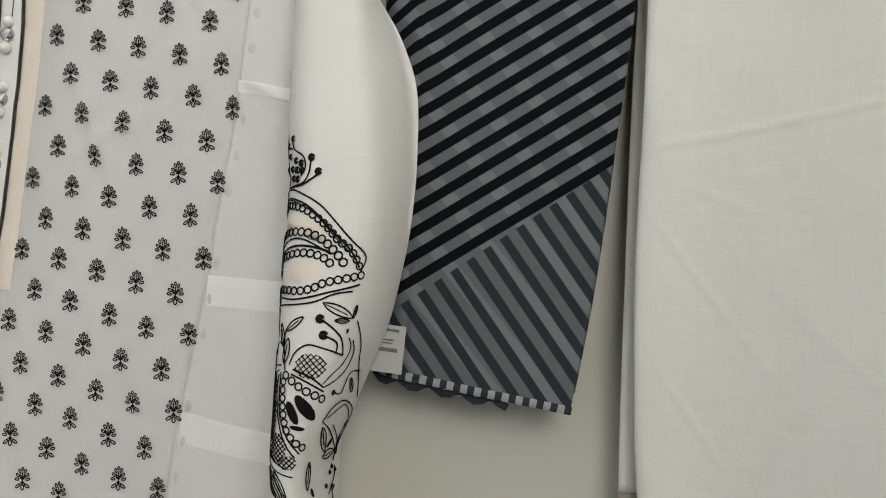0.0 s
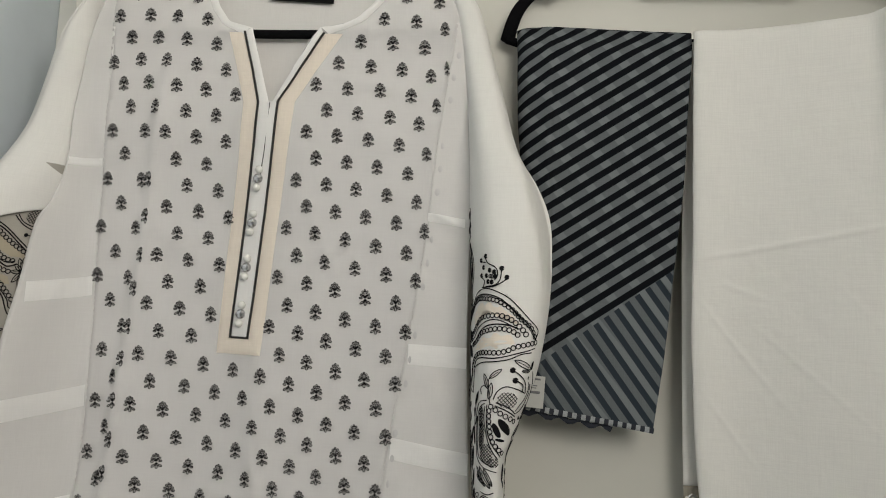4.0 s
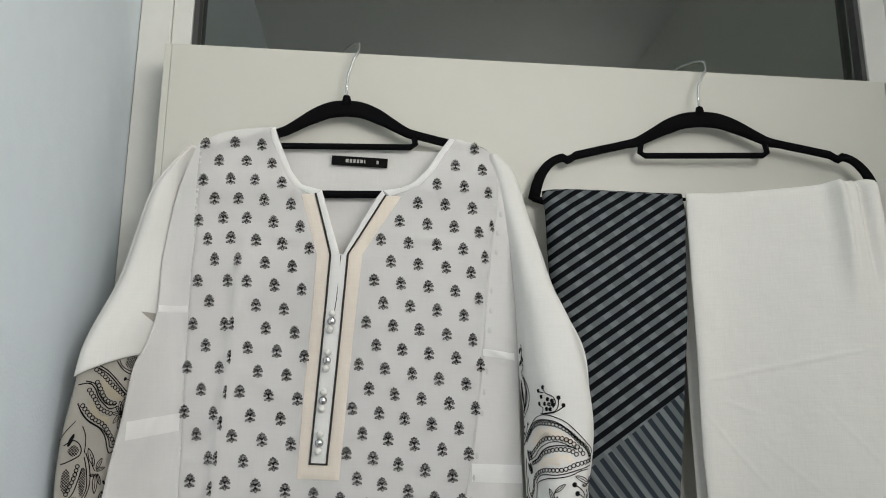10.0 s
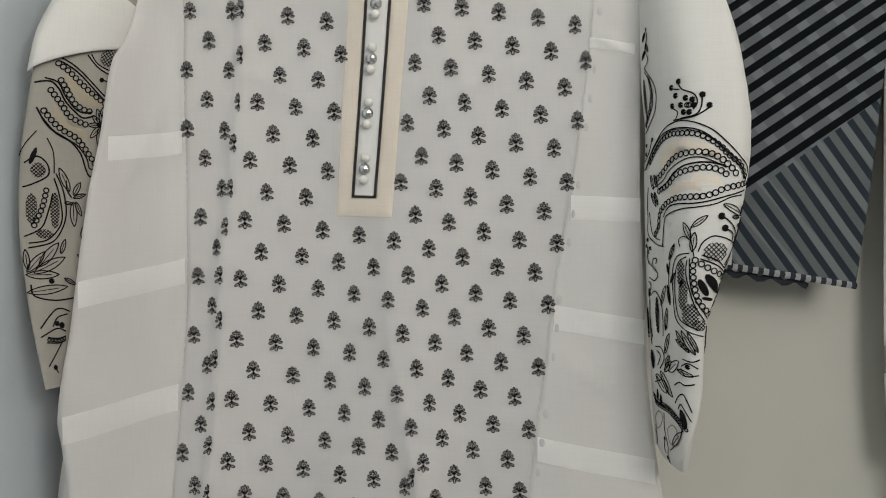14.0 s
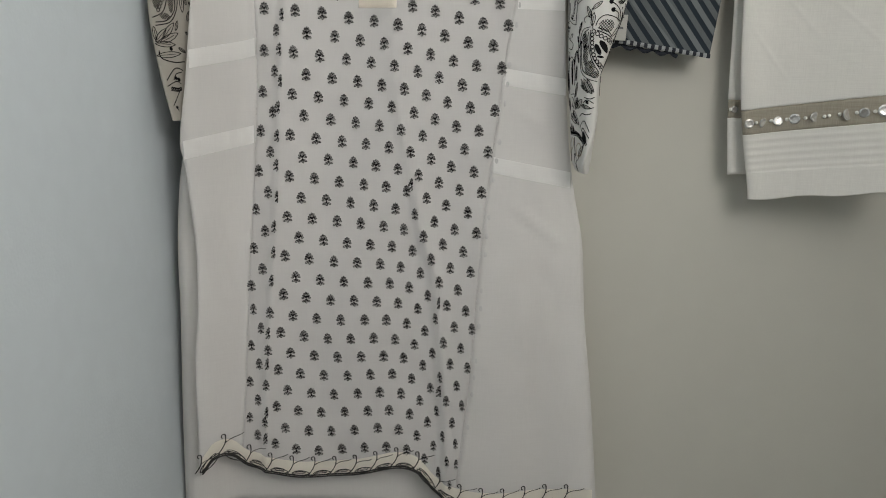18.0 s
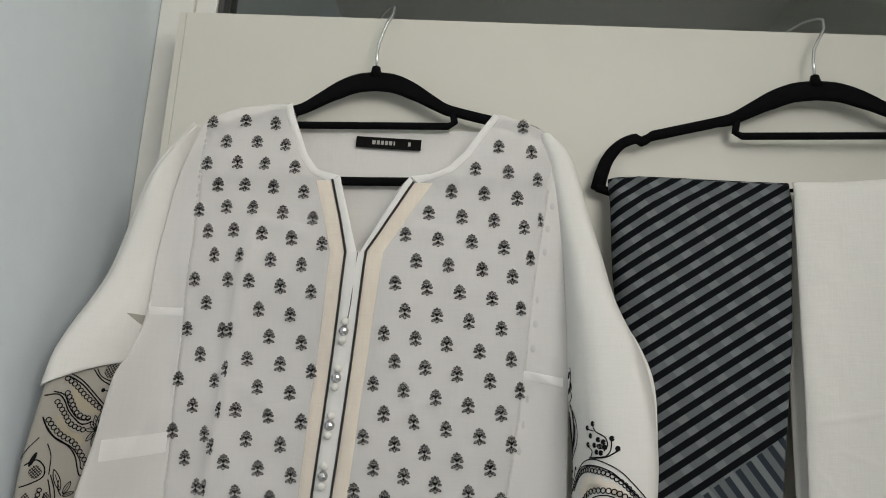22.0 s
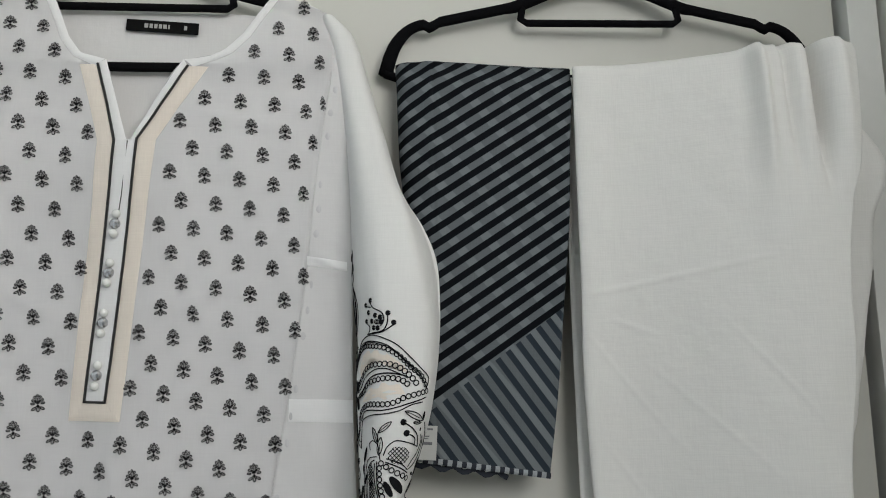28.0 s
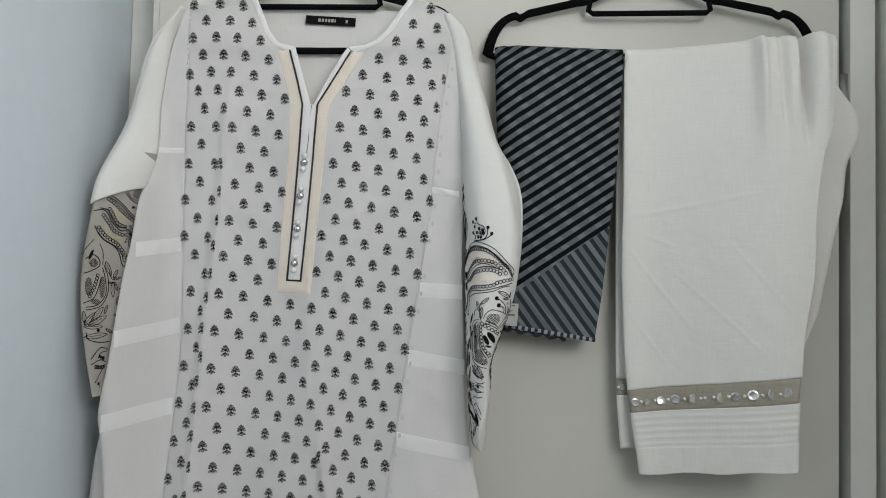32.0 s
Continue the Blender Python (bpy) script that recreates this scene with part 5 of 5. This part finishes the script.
cuff.leaf(0.2, (110.3, 222.4), (108.9, 215.4))
cuff.line(0.8, (73.7, 186.4), (71.9, 194.2), (70, 202), (70.8, 207.9))
cuff.leaf(0.2, (70.8, 206.9), (81.3, 215.1))
cuff.leaf(0.22, (70.7, 198.1), (64.2, 210.4))
cuff.leaf(0.25, (72.1, 189.8), (73.3, 203.4))
cuff.line(0.7, (62.2, 193.1), (60.6, 198), (65, 200.5), (70.1, 198.1))
cuff.line(0.9, (76.3, 189.9), (78.7, 196.2), (84.6, 200.6), (91.4, 200.2), (105.9, 195.6))
cuff.net(9, 7, 1.8, (88, 189.9))
cuff.line(1, (78, 185), (87.1, 181.7), (96.5, 176.5))
cuff.line(1, (78.7, 187.5), (88.4, 184.5), (95.9, 179))
cuff.chain(2, (74.7, 184), (80.4, 180.6), (85.3, 177.8), (96.2, 172.6))
cuff.chain(1.9, (73.4, 180.5), (73.9, 172.8), (75.5, 163), (77.8, 155.4), (82.8, 149.5), (86.7, 146.7))
cuff.fill(0.3, (83.6, 159.3), (77.5, 170.9))
cuff.fill(0.3, (92.6, 161.3), (82, 174.4))
cuff.fill(0.25, (87.4, 156.7), (79.7, 157.9))
cuff.line(0.9, (68.5, 186.3), (61.8, 182.6), (58.3, 174), (58.5, 158), (62.7, 144), (69.1, 139.3), (78.1, 135.2))
cuff.line(0.8, (70.6, 188.8), (59.2, 186), (54.6, 173.3), (56.8, 153.9), (59.9, 142.3), (69.9, 134.4), (80.5, 131))
cuff.line(0.9, (68.7, 183.8), (68.4, 174.5), (71.6, 162.9), (75.8, 151.4), (82.4, 141.4))
cuff.line(0.9, (70.7, 185.3), (71.2, 174.6), (73.1, 162.9), (77.7, 152.9), (85, 143.2))
cuff.net(3.6, 10, 1.5, (64, 174.3))
cuff.net(4.2, 11, 1.5, (66.4, 159.7))
cuff.net(6.5, 8, 1.5, (72.3, 145.9))
cuff.net(5.0, 4, 1.5, (78.4, 138.7))
cuff.line(0.7, (56.1, 195.5), (52.1, 185.8), (49.8, 173.1), (50.3, 160.9), (51.6, 153.5))
cuff.leaf(0.2, (49.9, 183.2), (56.1, 195))
cuff.leaf(0.2, (49.8, 173.1), (46.9, 180.6))
cuff.leaf(0.2, (52.2, 167.1), (57.2, 174.5))
cuff.leaf(0.15, (51.9, 151), (47.5, 164.9))
cuff.line(0.9, (8.1, 192.6), (7.7, 181.4), (19.8, 176.7), (30.8, 172), (22.9, 166.9), (10.2, 168.6))
cuff.line(0.8, (18.6, 178.5), (21, 183.2), (28.7, 183.5), (26.6, 179.8))
cuff.dot(1.7, (7.8, 197.5))
cuff.dot(1.7, (4.7, 192.6))
cuff.dot(1.7, (8.5, 188.2))
cuff.dot(1.7, (14.2, 191.1))
cuff.line(0.8, (7.6, 165.4), (13.7, 162.4), (10.7, 154.7))
cuff.leaf(0.25, (8.7, 160.3), (7.9, 152.9))
cuff.line(0.9, (12.3, 155), (23.1, 158.8), (34.6, 153.5), (39.2, 141.6), (37.9, 126.9))
cuff.net(4.2, 14, 1.5, (27.3, 141.2))
cuff.line(1, (9.5, 152), (8, 134.1), (8.9, 116.7))
cuff.line(1, (8.8, 150.6), (8.5, 135.1), (12.3, 122.5))
cuff.net(3, 12, 1.3, (1.4, 132.6))
cuff.leaf(0.2, (35.9, 149.4), (44.6, 164.7))
cuff.leaf(0.2, (43.4, 131.8), (46.9, 148.5))
cuff.leaf(0.2, (39.1, 114.6), (49.5, 130.4))
cuff.fill(0.45, (8.2, 97.5), (7.2, 112.8))
cuff.line(0.9, (18.7, 116.6), (32.4, 117.2), (36.8, 110), (26, 101))
cuff.line(0.9, (21.4, 113.7), (29, 111.1), (21.2, 102.7))
cuff.leaf(0.2, (35.1, 100.4), (49.6, 110.1))
cuff.leaf(0.25, (43.8, 102), (59.8, 111.8))
cuff.leaf(0.25, (37.6, 103.9), (47, 113.8))
cuff.leaf(0.22, (26.5, 98.9), (47.8, 83.5))
cuff.leaf(0.22, (14.3, 94.6), (38.2, 84.6))
cuff.line(0.8, (11.2, 88.2), (32.1, 93.1), (41.7, 84.2))
cuff.leaf(0.16, (69.7, 119), (59.4, 133.8))
cuff.leaf(0.16, (73.6, 117.7), (65.3, 134.4))
cuff.leaf(0.16, (75.6, 119.6), (70.2, 133.5))
cuff.leaf(0.2, (69.7, 121.5), (58.7, 127.1))
cuff.line(0.9, (64, 114), (70.6, 112.5), (75.9, 114.4))
cuff.dot(1.9, (67, 108.7))
cuff.leaf(0.2, (57, 105.4), (70.3, 102.2))
cuff.line(0.9, (61.9, 108.6), (67.6, 111.3), (73.8, 107.8))
cuff.line(0.8, (61.4, 107.1), (64.5, 101.9), (73.4, 103.1))
cuff.line(1, (51.5, 93.3), (57.9, 96.5), (63, 95.1), (70, 96.5))
cuff.line(0.9, (50.9, 80.1), (54.8, 85.4), (60.4, 88.2), (63.4, 82.7), (65.5, 75.8))
cuff.line(0.9, (54.1, 76.5), (57.2, 80.6), (60.5, 76.8), (64.4, 69))
cuff.fill(0.3, (59.9, 63.4), (57.2, 77))
cuff.line(1, (7.2, 75.7), (12.9, 70.7), (37.9, 70.5), (52.5, 66), (57.7, 60.5))
cuff.line(1, (3.9, 78.8), (17.8, 76), (41.5, 74.8), (54.2, 69.9), (58.8, 65.8))
cuff.chain(1.2, (6.8, 76.8), (14.1, 73.1), (39.8, 73), (53.7, 67.7), (60.1, 62.6))
cuff.leaf(0.3, (16.4, 75.3), (16.5, 83.5))
cuff.leaf(0.35, (24.5, 72.6), (24.3, 81))
cuff.line(0.8, (6.7, 54.4), (6.8, 43.8), (4.1, 38.6))
cuff.line(0.8, (29.9, 68.4), (28.9, 55.9), (33, 42), (22.9, 28.4))
cuff.dot(1.7, (27.6, 48.4))
cuff.dot(2, (26.5, 33.4))
cuff.line(0.9, (57.1, 62.8), (51.4, 51.8), (36.9, 42.2))
cuff.leaf(0.2, (42, 46.8), (56.2, 60.1))
cuff.line(0.8, (26, 46.6), (24.9, 40.8), (26.6, 37.3))
cuff.tan(0.9, (7.5, 60.9), (15.9, 66.7), (25.4, 65), (20.1, 56.6), (3.4, 49.5), (7.6, 49.9))
cuff.tan(0.9, (34.9, 57.6), (43.9, 62.5), (50.4, 60.3), (51, 50), (40.4, 47.3), (35.9, 50.8))
cuff.cream((31.2, 257), (40.3, 266.5), (49, 270.1), (62.9, 270.6), (74.8, 266.8), (86.7, 259.2), (93.3, 251.8), (86.8, 257.7), (71.2, 262.1), (58.9, 260.5), (46.4, 254.6), (37.6, 248.6))
cuff.cream((41.6, 229.2), (48.8, 235), (57.9, 240.5), (72.3, 244.8), (85.3, 243.5), (104.9, 239.9), (89.7, 236.1), (74.9, 231.8), (54.2, 230.2))
cuff.line(0.8, (100, 159.2), (108.2, 166), (123.2, 167.8), (145.8, 158.2), (144.8, 145.2), (133.2, 134.4), (128.8, 129.5), (130.4, 138), (113, 151.4), (100, 159.2))
cuff.line(0.6, (104.3, 160.4), (115.6, 163.7), (127.9, 164.3), (143.2, 152.5), (134.6, 140.8), (134, 132.4), (134.9, 140.4), (114.2, 155.1))
cuff.line(0.7, (140.4, 150.6), (136.7, 138.5), (131.9, 135.8))
cuff.leaf(0.2, (140.4, 150.6), (143.2, 151.1))
cuff.line(0.8, (111.7, 203.7), (115.3, 196.5), (112.2, 187.7), (104.9, 182.3), (95.9, 178.7))
cuff.line(0.7, (108.1, 205.1), (111.3, 198.6), (107.1, 190.6), (101, 186), (95.7, 180.7))
cuff.line(0.8, (112.4, 214.1), (121.3, 200.8), (126.8, 189.1), (147.4, 165.7))
cuff.line(0.8, (104.3, 175.2), (113.3, 173.4), (115.7, 179.2), (119.6, 184.9), (133.4, 184.2))
cuff.leaf(0.2, (121.4, 181.4), (130.5, 171.8))
cuff.line(0.7, (132.1, 125.8), (129.8, 118.4), (118.6, 111.1))
cuff.line(0.7, (133.3, 122.8), (129.8, 118.4))
cuff.line(0.7, (130.5, 113.7), (125.9, 111.2))
cuff.line(0.7, (124.1, 116), (125.3, 110.1), (127, 99.1))
cuff.leaf(0.2, (101.1, 155.7), (113.6, 138.3))
cuff.leaf(0.2, (110.5, 135.7), (129.3, 135.9))
cuff.leaf(0.2, (115.8, 140.5), (123.4, 144.7))
cuff.leaf(0.2, (94.1, 136.9), (90.5, 121.3))
cuff.leaf(0.2, (94.8, 121.5), (96.7, 116))
cuff.dot(1.7, (126.7, 126.4))
cuff.dot(1.7, (133.3, 122.8))
cuff.dot(1.7, (123.1, 123.6))
cuff.dot(1.7, (126.2, 114.3))
cuff.dot(1.7, (115.8, 117))
cuff.dot(1.7, (128.9, 102.7))
cuff.dot(1.7, (105, 175))
cuff.lay(wrapper(sr_l, sr_r, surf_r, 1.326, 1.68), sleeve_r, CREAM)

# the other cuff shows its underside; its cream is darkened for shade
CREAM_SHADED = cloth("shaded_cream_underside", (0.44, 0.39, 0.30), crease=0.2)
under = Needle()
under.line(1.1, (21.5, 330.4), (33.5, 324.6), (51, 311.4), (60.3, 305.1), (69.2, 302.8))
under.line(1.2, (21.5, 327.7), (34.1, 321.5), (50.8, 308.6), (60, 302.2), (68.8, 300))
under.chain(2, (20.1, 325.9), (28.5, 320.8), (38, 313.3), (47.6, 306.8), (57.6, 301.2), (67.3, 297.2))
under.net(8, 7, 1.7, (56.2, 335.9))
under.line(1, (39, 335.7), (47.3, 328.1), (57, 323.7), (67, 322.5))
under.line(0.9, (41.5, 336.7), (47.6, 330.1), (57.6, 326.6), (65.6, 326.1))
under.dot(1.9, (53.6, 318))
under.dot(2, (67.7, 315))
under.dot(2, (67.5, 310.4))
under.line(0.9, (53.6, 318), (60.1, 316.5), (63, 308))
under.line(1.2, (7.2, 310), (17, 311.8), (23.7, 306.9), (29.4, 298.3), (36.7, 291.7), (44.4, 287.2), (52.7, 290))
under.line(1.1, (13, 314), (22.5, 311.5), (28.9, 302.1), (36.8, 293.7), (44.3, 290.9), (50.5, 292.7))
under.chain(2, (24.2, 313.3), (30, 305.8), (36.1, 297.5), (43.3, 293.6), (48.2, 292.7))
under.chain(2, (18.6, 305.2), (27.9, 294.8), (33, 288.3), (40, 284.5), (46.6, 282.5))
under.leaf(0.25, (59, 282.9), (50.7, 290))
under.leaf(0.25, (59, 282.9), (53.9, 295.5))
under.leaf(0.25, (59, 282.9), (58.9, 297.7))
under.leaf(0.25, (59, 282.9), (65.4, 293.2))
under.leaf(0.25, (59, 282.9), (65.2, 275.6))
under.leaf(0.25, (59, 282.9), (59.3, 267.1))
under.leaf(0.25, (59, 282.9), (51.8, 272.6))
under.leaf(0.25, (59, 282.9), (48.4, 282.5))
under.dot(1.7, (59, 282.9))
under.chain(2, (16.2, 289.7), (23.8, 281.8), (31.8, 276.2), (40.2, 272.5), (46.4, 267.1), (52.8, 259.6), (57.2, 253.3))
under.line(1.2, (11.2, 291.8), (18.3, 281), (27.4, 273.5), (38.6, 268), (46.5, 259.5), (50.5, 248.6), (53.7, 243), (59.7, 246.8))
under.line(1, (15.6, 284.9), (24, 276.3), (33, 271.5), (43.2, 266), (51, 256.8), (53.3, 249.3), (58.8, 249.3))
under.net(5.5, 5.5, 1.5, (16.3, 245.9))
under.line(1.1, (7.2, 250.8), (15.6, 256), (22.6, 250.3), (22.7, 242), (12.8, 235.7), (5.9, 233))
under.fill(0.2, (10.8, 249.8), (14.9, 262.5))
under.line(0.8, (21.1, 269.8), (26.5, 259.4), (27.2, 243.9))
under.line(0.8, (13.5, 274.7), (7.3, 265), (2.7, 255.7))
under.line(1, (28.5, 243.9), (33.4, 230.9), (35.4, 214), (31.6, 201), (23.8, 191.9), (8, 188))
under.line(1, (27, 240.2), (30.2, 228.9), (32.5, 211.3), (28.8, 201.2), (20.5, 193.7), (8.7, 191.6))
under.line(1, (25.8, 228.9), (22.9, 215.9), (17.8, 203), (6, 196.4))
under.net(3.4, 14, 1.4, (27.3, 216.1))
under.net(6.0, 3.6, 1.4, (19.6, 198.4))
under.chain(1.8, (21.5, 231), (18.6, 217.9), (13.1, 204.8))
under.net(4.0, 12, 1.5, (11.6, 217))
under.line(0.9, (39.7, 226.1), (36.2, 231.9), (35.8, 239.2))
under.leaf(0.2, (38.1, 230.9), (30.7, 248.4))
under.leaf(0.25, (40.8, 227.9), (46.4, 238.2))
under.leaf(0.22, (40.7, 226.1), (50.3, 229.2))
under.leaf(0.2, (40.6, 223.3), (41.4, 204))
under.leaf(0.2, (42.4, 223.3), (47, 212.3))
under.leaf(0.25, (34, 222.3), (40.5, 221.6))
under.leaf(0.25, (50.2, 205.8), (46.8, 194.7))
under.leaf(0.25, (52.6, 212.3), (49.8, 216.1))
under.leaf(0.25, (47.5, 178.9), (42.4, 182.7))
under.leaf(0.2, (5.5, 170.1), (18.8, 185.3))
under.leaf(0.2, (13.7, 173.9), (29.1, 191.9))
under.leaf(0.2, (9.9, 169.3), (33, 180.9))
under.leaf(0.2, (6.2, 171.9), (5.9, 187))
under.leaf(0.2, (30.2, 183.4), (34.1, 194.5))
under.leaf(0.2, (4.7, 168.1), (27.5, 167.9))
under.dot(2.1, (21.6, 163.1))
under.leaf(0.16, (4.4, 155), (33.5, 158.4))
under.leaf(0.2, (31, 164.9), (40.2, 159.4))
under.line(1.1, (7.4, 160.8), (9.1, 152.3), (23.3, 148.4), (37.8, 149.4))
under.line(1.1, (9.6, 128.1), (20.9, 140.1), (27.4, 142), (34.3, 139.2))
under.line(1, (19.1, 128.8), (23.7, 135.4), (32, 137.4))
under.dot(2, (22.7, 130.9))
under.dot(2.4, (26.4, 129.2))
under.line(1, (8.2, 121.4), (21.6, 127.1), (28.8, 124.4))
under.line(1, (13.2, 121.1), (21.9, 119.5), (28, 120.6))
under.line(1, (11.5, 117.2), (20.9, 116), (27.2, 117.1))
under.chain(1.1, (13.9, 119.1), (21.5, 117.8), (26.6, 118.9))
under.line(1, (23.9, 116), (15.8, 106.4), (9.2, 99.2))
under.dot(2, (14.9, 98))
under.line(0.9, (14.9, 98), (16.8, 93.5))
under.cream((24.9, 321.9), (33.8, 314.1), (46.1, 305.7), (57.8, 299.4), (62.8, 294.1), (53.8, 296.5), (45.8, 296.4), (36.5, 301.2), (30, 309.6))
under.cream((21.3, 296.7), (26.2, 291.9), (32.5, 283.8), (40, 279.8), (47.5, 278), (50.9, 270.6), (47.3, 270.6), (39.1, 275.2), (29.9, 279.8), (23.6, 286.3))
under.lay(wrapper(sl_l, sl_r, surf_l, 1.382, 1.70), sleeve_l, CREAM_SHADED)
sl = lambda x, z: surf_l(min(max(x, sl_l(z) + 0.0008), sl_r(z) - 0.0008), z)
# the upper sleeve folds down over the cuff's underside
flap_l = lambda z: sl_l(z) - 0.0012
flap_r = lambda z: max(sl_r(z), body_l(z) + 0.004) + 0.001


def flap(x, z):
    w = min(max((x - flap_l(z)) / (flap_r(z) - flap_l(z)), 0), 1)
    y = sl(x, z) - 0.0035 - 0.004 * math.sin(math.pi * w) * smooth01((1.86 - z) / 0.1) + 0.020 * w * smooth01((z - 1.66) / 0.06)
    return y + 0.004 * ridge(x, z, 0.02, 1.78, -0.01, 1.66, -0.6, 0.008)


bm = skewed(flap_l, flap_r, 1.6175, 1.6485, 1.888, flap, 26, 70, thick=0.0012)
part("upper_sleeve", bm, KZ_SLEEVE, tunic, "plain white upper sleeve")

# ---- border along the tunic's hem ----
xs = steps(-0.028, 0.487, 120)
pts = [(x, HEM(x) + 0.0012) for x in xs if body_l(0.93) < x < body_r(0.93)]
bm = bmesh.new()
band(bm, [(x, z + 0.021) for x, z in pts], pts, front, 0.0008, n=160, m=5)
part("hem_border", bm, HEMCREAM, tunic, "cream hem border with leaf embroidery")
H_ = bmesh.new()
lifted = lambda x, z: front(x, z) - 0.0006
for off in (0.0, 0.0024):
    stitch(H_, [(x, z + off - 0.0006) for x, z in pts], 0.0021, lifted, 0.0009)
k = -0.020
while k < 0.47:
    z0 = HEM(k) + 0.004
    stitch(H_, bezier((k - 0.004, z0), (k + 0.002, z0 + 0.008), (k + 0.006, z0 + 0.014), (k + 0.004, z0 + 0.024), 9), 0.0013, lifted)
    stitch(H_, arc(k + 0.0022, z0 + 0.0225, 0.0024, 0.0026, -30, 250, 9), 0.0013, lifted)
    stitch(H_, bezier((k + 0.003, z0 + 0.012), (k + 0.010, z0 + 0.020), (k + 0.018, z0 + 0.017), (k + 0.025, z0 + 0.022), 9), 0.0009, lifted)
    leaf(H_, (k + 0.002, z0 + 0.001), (k + 0.025, HEM(k + 0.025) + 0.006), 0.20, lifted, 0.0012)
    leaf(H_, (k + 0.005, z0 + 0.003), (k + 0.021, HEM(k + 0.021) + 0.008), 0.16, lifted, 0.0008)
    k += 0.0275
part("hem_embroidery", H_, THREAD_GREY, tunic, "grey-black leaf scrolls")
